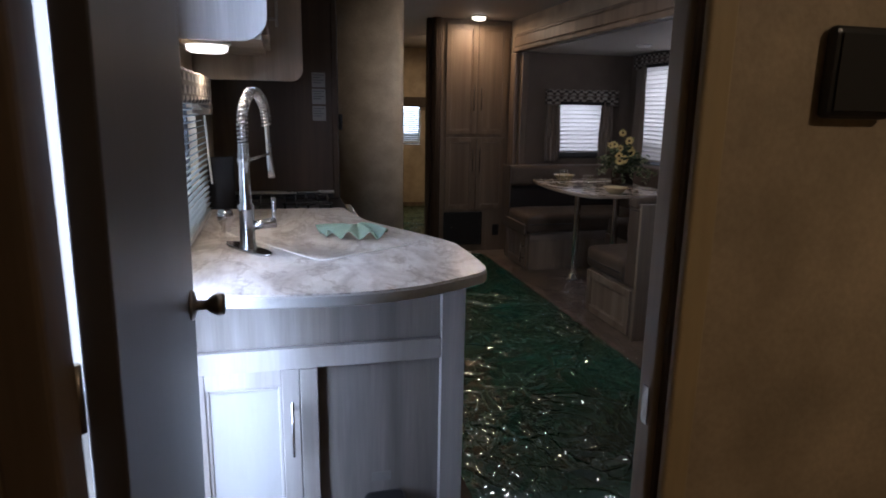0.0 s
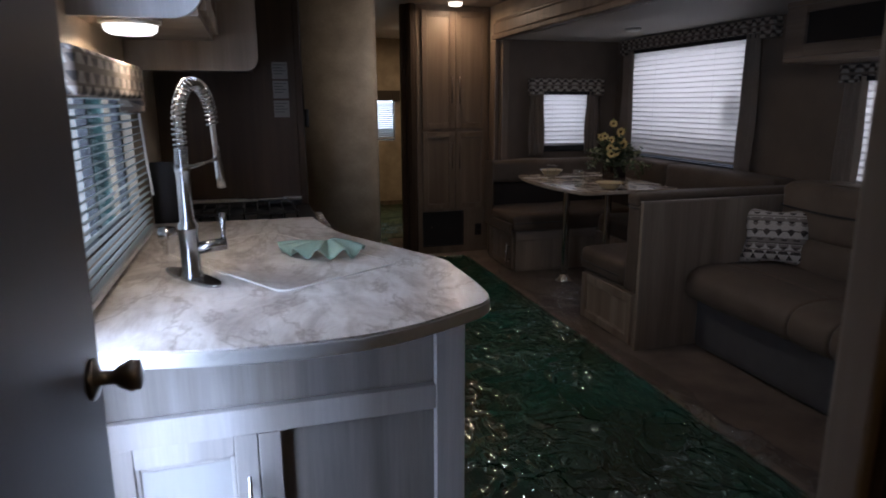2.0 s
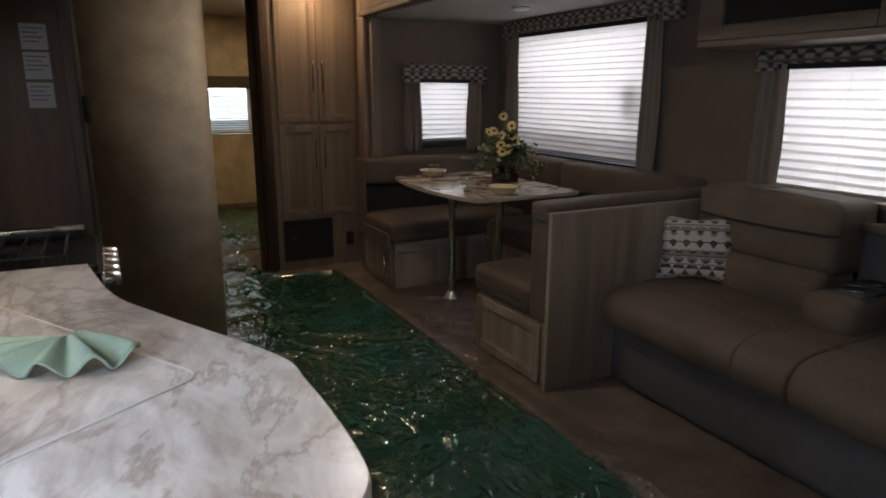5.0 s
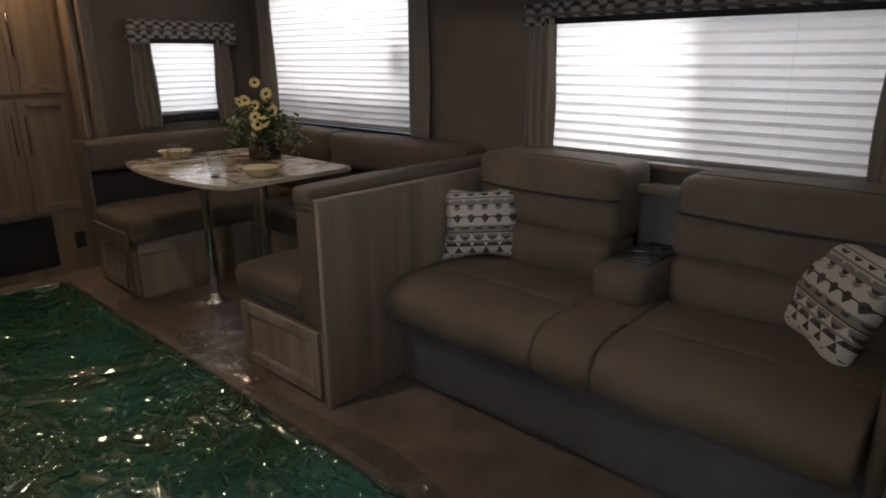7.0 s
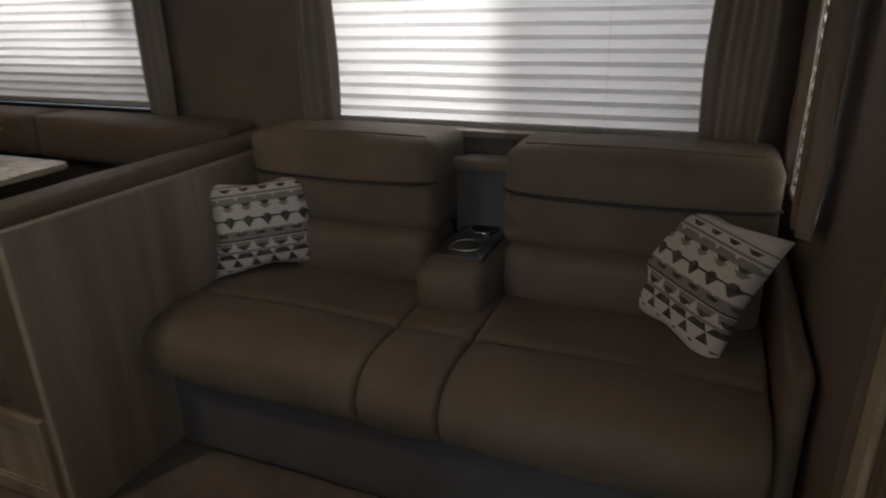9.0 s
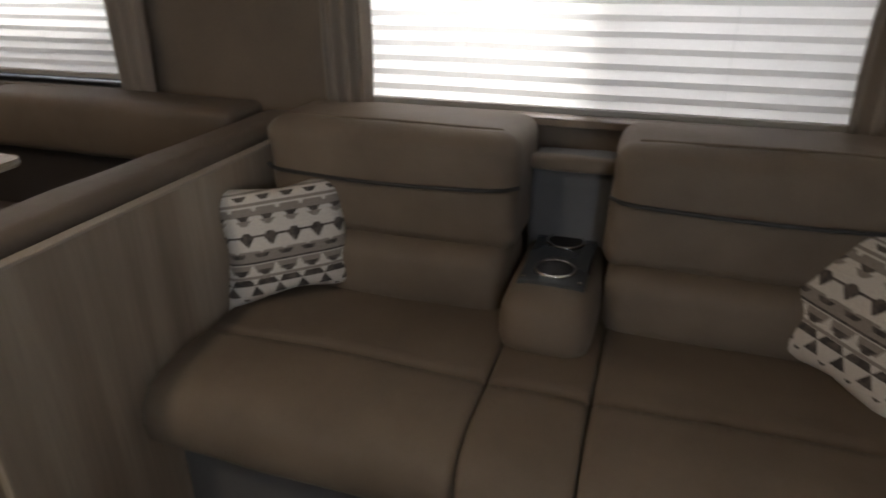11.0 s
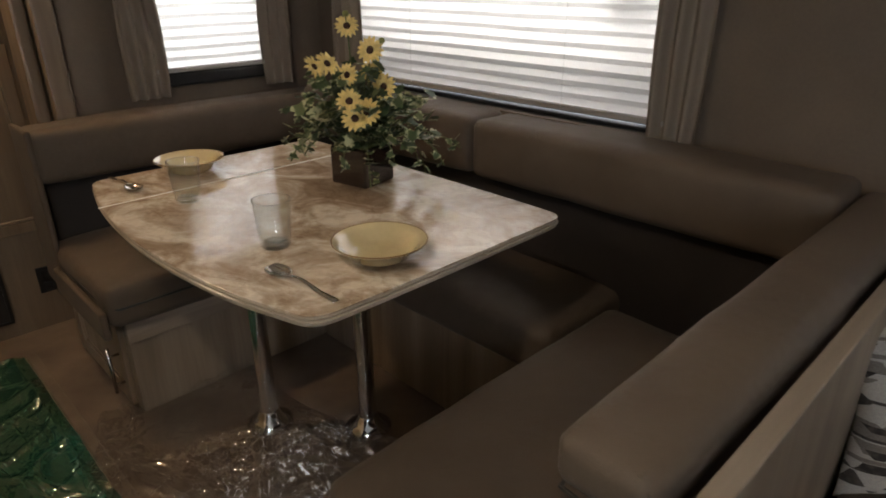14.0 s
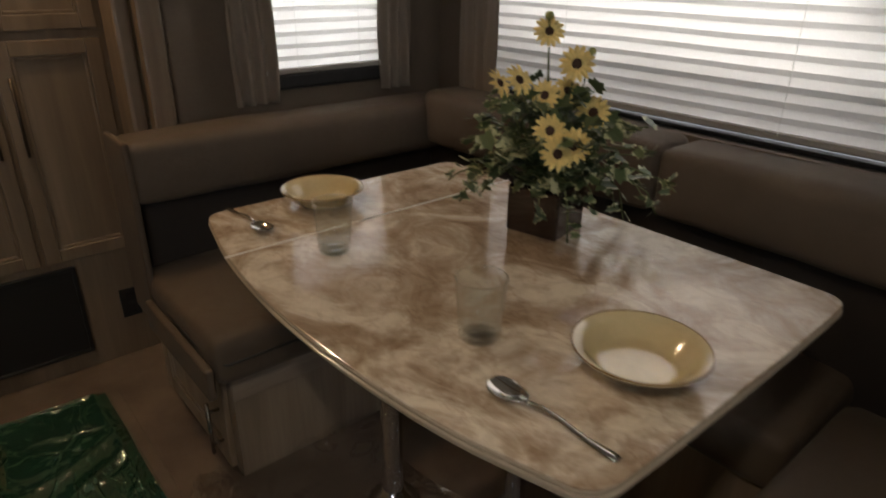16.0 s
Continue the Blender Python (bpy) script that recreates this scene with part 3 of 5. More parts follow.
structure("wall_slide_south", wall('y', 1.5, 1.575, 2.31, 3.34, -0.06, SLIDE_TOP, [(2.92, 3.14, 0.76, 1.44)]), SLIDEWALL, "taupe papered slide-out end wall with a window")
structure("wall_north", wall('y', 8.62, 8.7, -0.11, 2.25, 0.0, CEILING, [(1.42, 2.02, 0.84, 1.40)]), WALL, "tan papered bedroom wall with a window")

# the tan wall with its rounded end
outline = [(0.40, 4.02)] + [(0.86 + 0.09 * math.sin(a), 4.11 - 0.09 * math.cos(a)) for a in [i * math.pi / 16 for i in range(9)]] + [(0.95, 6.25), (0.88, 6.25), (0.88, 4.12), (0.40, 4.12)]
structure("wall_bath", slab(outline, 0.0, CEILING), WALL, "tan papered wall with a rounded corner", True)
structure("wall_hall", wall('y', 6.25, 6.32, -0.11, 0.95, 0.0, CEILING), WALL, "tan papered wall across the hall")

# doorway frame
JAMB = plain("door_jamb_taupe", (0.36, 0.295, 0.22), 0.5, vary=0.12, stretch=(1, 1, 0.1))
structure("trim_doorway", boxed(0.645, 0.668, 0.749, 0.783, 0.0, 1.98, bevel=0.004), JAMB, "taupe wooden door jamb")
structure("trim_doorway_groove", boxed(0.653, 0.667, 0.7405, 0.7485, 0.0, 1.98), TRIM, "dark brown joint strip beside the jamb")
# corner strip: the warm lamplight on it is painted in as yellow
structure("trim_doorway_edge", boxed(0.655, 0.692, 0.726, 0.7400, 0.0, 2.0, bevel=0.006, seg=4), plain("yellow_lit_trim", (0.46, 0.355, 0.20), 0.5, vary=0.15, stretch=(1, 1, 0.1)), "rounded corner strip beside the jamb, yellow lamplight in its colour")
structure("trim_doorway_left", boxed(-0.060, -0.006, 0.712, 0.783, 0.0, 1.98, bevel=0.006), TRIM, "dark brown door jamb")
structure("trim_door_head", boxed(-0.006, 0.645, 0.712, 0.783, 1.94, 1.98, bevel=0.004), TRIM, "dark brown head of the doorway")

# slide-out header and jambs: stepped mouldings
bm = bmesh.new()
box(bm, 2.205, 2.249, 1.50, 5.60, 1.845, 1.935, bevel=0.010)
box(bm, 2.190, 2.249, 1.50, 5.60, 1.805, 1.842, bevel=0.008)
box(bm, 2.225, 2.249, 1.50, 5.60, 1.938, 1.962, bevel=0.006)
structure("trim_slide_header", bm, TRIM, "stepped brown wooden header of the slide-out")
bm = bmesh.new()
box(bm, 2.205, 2.249, 5.535, 5.66, 0.0, 1.80, bevel=0.010)
box(bm, 2.255, 2.32, 5.50, 5.543, 0.0, 1.80, bevel=0.008)
structure("trim_slide_jamb", bm, TRIM, "brown wooden jamb of the slide-out")
structure("trim_slide_jamb_near", boxed(2.205, 2.249, 1.44, 1.55, 0.0, 1.80, bevel=0.010), TRIM, "brown wooden jamb of the slide-out")
structure("trim_slide_lip", boxed(1.985, 2.02, 1.55, 5.55, 0.0, 0.012, bevel=0.005), CARPET, "carpeted edge strip of the slide-out floor")

# bedroom door frame beside the pantry
bm = bmesh.new()
box(bm, 1.515, 1.598, 5.752, 5.86, 0.0, CEILING, bevel=0.012)
box(bm, 1.535, 1.575, 5.737, 5.751, 0.0, CEILING, bevel=0.005)
structure("trim_bedroom_door", bm, DARKOAK, "dark brown stepped door frame")
structure("trim_bedroom_stop", boxed(1.470, 1.512, 5.775, 5.83, 0.0, 2.085, bevel=0.008), DARKOAK, "dark brown door stop")
structure("baseboard_bedroom", boxed(0.96, 2.24, 8.598, 8.618, 0.0, 0.06, bevel=0.004), TRIM, "low brown skirting")

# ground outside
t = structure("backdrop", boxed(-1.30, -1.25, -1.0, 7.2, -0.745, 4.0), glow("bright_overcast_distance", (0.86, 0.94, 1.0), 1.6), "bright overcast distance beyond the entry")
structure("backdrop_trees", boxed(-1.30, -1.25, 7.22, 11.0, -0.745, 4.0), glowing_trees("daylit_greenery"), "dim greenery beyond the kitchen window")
structure("ground", boxed(-400, 400, -400, 400, -0.95, -0.75), SOIL, "grey gravel ground")

# ---- green film on the aisle floor ----


def crinkle(x, y, k):
    p = Vector((x, y, 0))
    a = 1 - abs(noise.noise(p * 3.4 + Vector((k, 0, 0)) + 0.8 * noise.noise_vector(p * 2.2))) * 7.0
    b = 1 - abs(noise.noise(p * 7.5 + Vector((0, k, 3)) + 0.9 * noise.noise_vector(p * 4.1))) * 5.5
    m1 = max(0, noise.noise(p * 2.3 + Vector((k, 9, 2))) + 0.35)
    m2 = max(0, noise.noise(p * 3.3 + Vector((3, k, 8))) + 0.28)
    c = noise.noise(p * 1.6 + Vector((5, 5, k)))
    return max(0, a) ** 1.3 * 0.018 * m1 + max(0, b) ** 1.3 * 0.012 * m2 + 0.004 * (c + 0.5)


def sheet(x_of, y0, y1, step, lift, k, height, ridge=0.0):
    """A crinkled sheet between two edges x_of(y)."""
    verts, faces = [], []
    rows = int((y1 - y0) / step)
    cols = int(max(x_of(y0 + (y1 - y0) * i / 20)[1] - x_of(y0 + (y1 - y0) * i / 20)[0] for i in range(21)) / step)
    for j in range(rows + 1):
        y = y0 + (y1 - y0) * j / rows
        lo, hi = x_of(y)
        for i in range(cols + 1):
            x = lo + (hi - lo) * i / cols
            edge = min(1, min(i, cols - i) / 3 + 0.25)
            fold = ridge * (0.6 + 0.4 * noise.noise(Vector((0, y * 6, k)))) * math.exp(-((hi - 0.035 - x) / 0.011) ** 2)
            verts.append((x, y, lift + max(0, height * crinkle(x, y, k)) * edge + fold))
    for j in range(rows):
        for i in range(cols):
            a = j * (cols + 1) + i
            faces.append((a, a + 1, a + cols + 2, a + cols + 1))
    me = bpy.data.meshes.new("film")
    me.from_pydata(verts, [], faces)
    me.polygons.foreach_set("use_smooth", [True] * len(faces))
    return me


def aisle(y):
    w = 0.010 * noise.noise(Vector((0, y * 3, 1)))
    right = 1.984 + w
    if y > 5.58:
        right = 1.62 - max(0, min(1, (y - 5.58) / 0.15)) * 0.16 if y < 6.46 else 2.2
    left = 0.80 if y < 4.2 else 0.97
    if y < 1.7:
        left = 0.70
    if y > 6.4:
        left = 0.3
    return left, right


me = sheet(aisle, 0.80, 5.70, 0.0105, 0.004, 1.0, 1.25, 0.016)
me.materials.append(GREEN)
tagged(new("floor_film", me), "wrinkled green plastic film laid along the aisle floor", "floor film")
me = sheet(lambda y: (0.97, 1.46) if y < 6.5 else (0.3, 2.2), 5.69, 8.58, 0.020, 0.004, 1.0, 1.6)
me.materials.append(GREEN)
tagged(new("floor_film", me), "wrinkled green plastic film on the bedroom floor", "floor film")
me = sheet(lambda y: (2.0 + 0.05 * math.sin(y * 9), 2.62 + 0.08 * math.sin(y * 5)), 3.60, 5.0, 0.012, 0.006, 4.0, 2.0)
me.materials.append(CLEAR)
tagged(new("floor_film", me), "crumpled clear plastic film under the dinette table", "floor film")
me = sheet(lambda y: (1.955, 2.10 + 0.03 * math.sin(y * 7)), 1.6, 3.65, 0.010, 0.005, 7.0, 2.6)
me.materials.append(CLEAR)
tagged(new("floor_film", me), "clear plastic film edge beside the green film", "floor film")

# ---- windows ----


def pleated(name, axis, plane, a0, a1, z0, z1, pitch, inward, label):
    """A pleated shade that hangs in the plane; inward is the way into the room (+1 or -1)."""
    t = thing(name, label, "window shade", "pleated shades")
    bm = bmesh.new()
    count = max(4, round((z1 - z0 - 0.03) / pitch)) * 2
    rows = []
    for i in range(count + 1):
        z = z0 + 0.015 + (z1 - z0 - 0.03) * i / count
        d = plane + inward * (0.0065 if i % 2 else -0.0065)
        z += (0.34 * (z1 - z0 - 0.03) / count if i % 2 else 0)
        row = []
        for k in range(9):
            a = a0 + (a1 - a0) * k / 8
            wob = 0.0025 * noise.noise(Vector((a * 4, z * 9, plane)))
            row.append(bm.verts.new((d, a, z + wob) if axis == 'x' else (a, d, z + wob)))
        rows.append(row)
    for r, s in zip(rows, rows[1:]):
        for k in range(8):
            bm.faces.new((r[k], r[k + 1], s[k + 1], s[k]))
    part("pleated_cloth", bm, SHADE, t)
    for nm, lo, hi in (("bottom_rail", z0, z0 + 0.016), ("head_rail", z1 - 0.012, z1 + 0.02)):
        if axis == 'x':
            part(nm, boxed(plane - 0.013, plane + 0.013, a0, a1, lo, hi, bevel=0.003), RAIL, t)
        else:
            part(nm, boxed(a0, a1, plane - 0.013, plane + 0.013, lo, hi, bevel=0.003), RAIL, t)
    # pull cords
    for f in (0.25, 0.75):
        a = a0 + (a1 - a0) * f
        q = plane + inward * 0.013
        part("cord", tube([(q, a, z0 + 0.01), (q, a, z1)] if axis == 'x' else [(a, q, z0 + 0.01), (a, q, z1)], 0.0009, 5), WHITE, t)
    return t


def window(name, axis, p0, p1, a0, a1, z0, z1, label, bars=()):
    """A window in a wall's opening: black frame, bars and panes. bars: (a0, a1, z0, z1)."""
    t = thing(name, label, "window")
    t["kind"] = "structure"
    bm = bmesh.new()
    f = 0.014
    for b in ((a0, a1, z0, z0 + f), (a0, a1, z1 - f, z1), (a0, a0 + f, z0 + f, z1 - f), (a1 - f, a1, z0 + f, z1 - f), *bars):
        if axis == 'x':
            box(bm, p0, p1, b[0], b[1], b[2], b[3], bevel=0.003)
        else:
            box(bm, b[0], b[1], p0, p1, b[2], b[3], bevel=0.003)
    part("window_frame", bm, BLACK, t)
    q = (p0 + p1) / 2
    pane = part("pane", boxed(q - 0.002, q + 0.002, a0 + f, a1 - f, z0 + f, z1 - f) if axis == 'x' else boxed(a0 + f, a1 - f, q - 0.002, q + 0.002, z0 + f, z1 - f), PANE, t)
    pane.visible_shadow = False
    return t


# the last bar is a loose block added to darken a patch of shade cloth
window("window_1", 'x', 3.37, 3.40, 3.905, 5.225, 0.855, 1.715, "wide black-framed dinette window with pleated shade",
       [(3.93, 5.20, 1.045, 1.068), (4.555, 4.572, 0.92, 1.045), (4.02, 4.12, 1.20, 1.36)])
window("window_2", 'x', 3.37, 3.40, 1.825, 3.085, 0.87, 1.455, "wide black-framed window behind the sofa", [(2.43, 2.465, 0.89, 1.435)])
window("window_3", 'y', 5.57, 5.60, 2.605, 3.055, 0.905, 1.415, "small black-framed end window")
window("window_4", 'y', 1.51, 1.54, 2.925, 3.135, 0.765, 1.435, "small black-framed end window beside the sofa")
window("window_5", 'y', 8.64, 8.67, 1.425, 2.015, 0.845, 1.395, "black-framed bedroom window")
window("window_6", 'x', -0.17, -0.14, 1.885, 2.735, 0.935, 1.375, "kitchen window behind the sink", [(2.30, 2.315, 0.957, 1.353)])

# fly screen over half of the sofa window
m, n, l, b = nodes_of("fly_screen_mesh")
tr = n.new("ShaderNodeBsdfTransparent")
tr.inputs[0].default_value = (0.64, 0.64, 0.65, 1)
l.new(tr.outputs[0], n["Material Output"].inputs[0])
FLY = m
t = thing("dim_screen", "grey fly screen in one half of the sofa window", "fly screen")
part("mesh", boxed(3.405, 3.408, 1.85, 2.43, 0.893, 1.432), FLY, t)
for z0, z1 in ((1.4325, 1.44), (0.885, 0.8925)):
    part("screen_frame", boxed(3.402, 3.411, 1.848, 2.43, z0, z1), BLACK, t)

# tinted sheet added outside the dinette window to dim the shade's lower part
t = thing("dim_screen", "added grey tint sheet that dims the low panes of the dinette window", "fly screen")
part("mesh", boxed(3.405, 3.408, 3.93, 5.20, 0.877, 1.056), FLY, t)
for z0, z1 in ((1.0565, 1.064), (0.870, 0.8765)):
    part("screen_frame", boxed(3.402, 3.411, 3.93, 5.20, z0, z1), BLACK, t)

pleated("pleated_shade", 'x', 3.305, 3.90, 5.24, 0.897, 1.715, 0.036, -1, "white pleated shade drawn down the dinette window")
pleated("pleated_shade", 'x', 3.305, 1.80, 3.105, 0.880, 1.455, 0.040, -1, "white pleated shade drawn down the sofa window")
pleated("pleated_shade", 'y', 5.512, 2.60, 3.065, 0.945, 1.415, 0.036, -1, "white pleated shade drawn down the small window")
pleated("pleated_shade", 'y', 1.605, 2.90, 3.15, 0.78, 1.44, 0.040, 1, "white pleated shade drawn down the end window")

# sills and bottom frames
structure("sill_sofa_window", boxed(3.29, 3.337, 1.78, 3.12, 0.845, 0.866, bevel=0.004), TRIM, "brown wooden window ledge")
structure("sill_small_window", boxed(2.585, 3.075, 5.515, 5.542, 0.893, 0.944, bevel=0.010, seg=3), BLACK, "black lower frame of the small window")

# ---- curtains and valances ----


def curtain(axis, plane, a0, a1, z0, z1, inward, label, seed):
    """A gathered curtain panel, nipped at two thirds and flared at its foot."""
    t = thing("curtain", label, "curtain", "side curtains")
    bm = bmesh.new()
    nu, nz = 40, 26
    mid, half = (a0 + a1) / 2, (a1 - a0) / 2
    back = []
    for side in (0, 1):
        rows = []
        for j in range(nz + 1):
            f = j / nz
            z = z0 + (z1 - z0) * f
            w = half * (0.92 + 0.12 * math.sin(math.pi * min(1, f * 1.3)) - 0.05 * f)
            row = []
            for i in range(nu + 1):
                s = i / nu * 2 - 1
                fold = math.sin(s * 10.5 + seed + 0.8 * math.sin(f * 3 + seed)) * 0.013 + 0.006 * noise.noise(Vector((s * 3, f * 4, seed)))
                d = plane + inward * (0.022 + fold) - inward * side * 0.003
                a = mid + s * w
                row.append(bm.verts.new((d, a, z + (0.004 * math.sin(s * 10.5 + seed) if j == 0 else 0)) if axis == 'x' else (a, d, z)))
            rows.append(row)
        for r, q in zip(rows, rows[1:]):
            for i in range(nu):
                bm.faces.new((r[i], r[i + 1], q[i + 1], q[i]))
        back.append(rows)
    f0, f1 = back
    for j in range(nz):
        for i in (0, nu):
            bm.faces.new((f0[j][i], f0[j + 1][i], f1[j + 1][i], f1[j][i]))
    for i in range(nu):
        for j in (0, nz):
            bm.faces.new((f0[j][i], f0[j][i + 1], f1[j][i + 1], f1[j][i]))
    part("cloth", bm, CURTAIN, t, smooth=True)
    return t


curtain('x', 3.300, 3.800, 3.955, 0.845, 1.72, -1, "gathered taupe curtain beside the dinette window", 0.3)
curtain('x', 3.300, 5.19, 5.36, 0.845, 1.72, -1, "gathered taupe curtain in the dinette corner", 1.7)
curtain('x', 3.300, 3.05, 3.195, 0.845, 1.47, -1, "gathered taupe curtain beside the sofa window", 2.9)
curtain('x', 3.300, 1.68, 1.86, 0.845, 1.47, -1, "gathered taupe curtain at the sofa's end", 4.1)
curtain('y', 5.510, 2.49, 2.64, 0.865, 1.42, -1, "gathered taupe curtain beside the small window", 5.2)
curtain('y', 5.510, 3.02, 3.165, 0.865, 1.42, -1, "gathered taupe curtain beside the small window", 6.6)
curtain('y', 1.600, 3.12, 3.24, 0.80, 1.47, 1, "gathered taupe curtain in the sofa corner", 7.3)
curtain('y', 1.600, 2.74, 2.93, 0.78, 1.47, 1, "gathered taupe curtain beside the end window", 8.2)


def valance(axis, plane, a0, a1, z0, z1, inward, label, drop=0.035, material=None):
    """A padded box pelmet with lower ears at both ends."""
    t = thing("valance", label, "valance", "window valances")
    bm = bmesh.new()
    p, q = sorted((plane, plane + inward * 0.075))
    ear = 0.11
    for b0, b1, lo in ((a0, a0 + ear, z0 - drop), (a0 + ear, a1 - ear, z0), (a1 - ear, a1, z0 - drop)):
        if axis == 'x':
            box(bm, p, q, b0, b1, lo, z1, bevel=0.007)
        else:
            box(bm, b0, b1, p, q, lo, z1, bevel=0.007)
    part("board", bm, material or VALANCE, t)
    p, q = sorted((plane + inward * 0.020, plane + inward * 0.052))
    if drop:
        lo, hi = z0 - drop * 0.75, z0 + 0.006
        # black board for the inner lining and the shadow over the head rail
        part("lining_shadow", boxed(p, q, a0 + ear, a1 - ear, lo, hi) if axis == 'x' else boxed(a0 + ear, a1 - ear, p, q, lo, hi), BLACKMATT, t, "dark underside with its shadow in the colour")
    return t


valance('x', 3.335, 3.71, 5.38, 1.715, 1.803, -1, "printed padded valance over the dinette window")
valance('x', 3.335, 1.66, 3.215, 1.430, 1.497, -1, "printed padded valance over the sofa window", 0.03)
valance('y', 5.540, 2.50, 3.185, 1.395, 1.500, -1, "printed padded valance over the small window")
t = valance('y', 8.615, 1.36, 2.08, 1.33, 1.46, -1, "dark brown padded valance over the bedroom window", 0.0, DARKVAL)


def slat_blind(axis, plane, a0, a1, z0, z1, pitch, tilt, label, inward):
    t = thing("slat_blind", label, "window blind")
    count = int((z1 - z0 - 0.04) / pitch)
    c, s = 0.0125 * math.cos(radians(tilt)), 0.011 * math.sin(radians(tilt))
    me = None
    for i in range(count):
        z = z0 + 0.02 + pitch * i
        if me is None:
            bm = bmesh.new()
            prof = [(-c, -s), (0, 0.0022), (c, s)]
            rows = [[bm.verts.new((inward * d, a, h) if axis == 'x' else (a, inward * d, h)) for a in (a0, (a0 + a1) / 2, a1)] for d, h in prof]
            low = [[bm.verts.new((v.co.x, v.co.y, v.co.z - 0.0012)) for v in r] for r in rows]
            for grid in (rows, low):
                for r, q in zip(grid, grid[1:]):
                    for k in range(2):
                        bm.faces.new((r[k], r[k + 1], q[k + 1], q[k]))
            o = part("slat", bm, BLIND, t)
            me = o.data
        else:
            o = new("slat", me)
            o.parent = t
        o.location = (plane, 0, z) if axis == 'x' else (0, plane, z)
    for nm, lo, hi in (("head_rail", z1 - 0.03, z1), ("bottom_rail", z0, z0 + 0.014)):
        part(nm, boxed(plane - 0.013, plane + 0.013, a0, a1, lo, hi, bevel=0.002) if axis == 'x' else boxed(a0, a1, plane - 0.013, plane + 0.013, lo, hi, bevel=0.002), WHITE, t)
    return t


bl = slat_blind('x', -0.085, 1.80, 2.74, 0.892, 1.37, 0.0215, 22, "white slatted blind with half-open slats over the sink", 1)
part("wand", tube([(-0.066, 2.62, 1.29), (-0.060, 2.635, 1.12), (-0.056, 2.66, 1.02)], 0.004, 8), WHITE, bl, "white pull cord with a tassel")
slat_blind('y', 8.600, 1.44, 2.005, 0.86, 1.36, 0.026, 55, "white slatted blind over the bedroom window", -1)
t = thing("valance", "printed padded valance over the kitchen window", "valance", "window valances")
part("board", box(boxed(-0.108, -0.022, 1.72, 2.475, 1.318, 1.405, bevel=0.010, seg=3), -0.085, -0.021, 2.432, 2.477, 1.278, 1.33, bevel=0.010, seg=3), VALANCE, t)

# ---- cabinets ----


def shaker(name, axis, face, a0, a1, z0, z1, out, material, inner, parent, rail=0.045, depth=0.018, label=""):
    """A framed door: four rails with a bevelled step round a recessed panel. face: plane of its back; out: +1 or -1 along the axis."""
    d = part(name, bmesh.new(), material, parent, label)

    def slabbed(b0, b1, lo, hi, t0, t1, bevel):
        p, q = sorted((face + out * t0, face + out * t1))
        return boxed(p, q, b0, b1, lo, hi, bevel=bevel) if axis == 'x' else boxed(b0, b1, p, q, lo, hi, bevel=bevel)

    part("stile", slabbed(a0, a0 + rail, z0, z1, 0, depth, 0.003), material, d)
    part("stile", slabbed(a1 - rail, a1, z0, z1, 0, depth, 0.003), material, d)
    part("rail", slabbed(a0 + rail, a1 - rail, z0, z0 + rail, 0, depth - 0.0015, 0.003), material, d)
    part("rail", slabbed(a0 + rail, a1 - rail, z1 - rail, z1, 0, depth - 0.0015, 0.003), material, d)
    e = 0.010
    bm = bmesh.new()
    for b in ((a0 + rail, a0 + rail + e, z0 + rail, z1 - rail), (a1 - rail - e, a1 - rail, z0 + rail, z1 - rail), (a0 + rail + e, a1 - rail - e, z0 + rail, z0 + rail + e), (a0 + rail + e, a1 - rail - e, z1 - rail - e, z1 - rail)):
        p, q = sorted((face, face + out * (depth - 0.006)))
        box(bm, p, q, b[0], b[1], b[2], b[3], bevel=0.003) if axis == 'x' else box(bm, b[0], b[1], p, q, b[2], b[3], bevel=0.003)
    part("moulding", bm, material, d)
    part("panel", slabbed(a0 + rail, a1 - rail, z0 + rail, z1 - rail, 0.0, depth - 0.011, 0.0), inner, d)
    return d


def bar_handle(axis, face, a, z0, z1, out, parent, material=None, r=0.0045, stand=0.026):
    def at(d, z):
        return (face + out * d, a, z) if axis == 'x' else (a, face + out * d, z)
    bm = tube([at(stand, z0), at(stand, z1)], r, 10)
    for z in (z0 + 0.18 * (z1 - z0), z1 - 0.18 * (z1 - z0)):
        tube([at(0, z), at(stand, z)], r * 0.8, 8, bm)
    return part("handle", bm, material or NICKEL, parent, "slim metal bar handle", True)


# pantry
pan = thing("pantry_cabinet", "tall beige wooden pantry cabinet with four framed doors", "cabinet")
part("body", boxed(1.602, 2.243, 5.765, 6.30, 0.0, 2.085), PANTRYWOOD, pan)
for a0, a1, hx in ((1.640, 1.922, 1.895), (1.936, 2.212, 1.962)):
    for z0, z1, h0, h1 in ((1.088, 2.045, 1.30, 1.52), (0.400, 1.062, 0.75, 0.97)):
        d = shaker("cabinet_door", 'y', 5.7645, a0, a1, z0, z1, -1, PANTRYWOOD, PANTRYWOOD, pan, rail=0.042)
        bar_handle('y', 5.7465, hx, h0, h1, -1, d, BRONZE)
grill = thing("furnace_grille", "black furnace return panel low on the pantry", "grille")
part("panel", boxed(1.640, 2.005, 5.752, 5.764, 0.068, 0.372, bevel=0.004), BLACKMATT, grill)
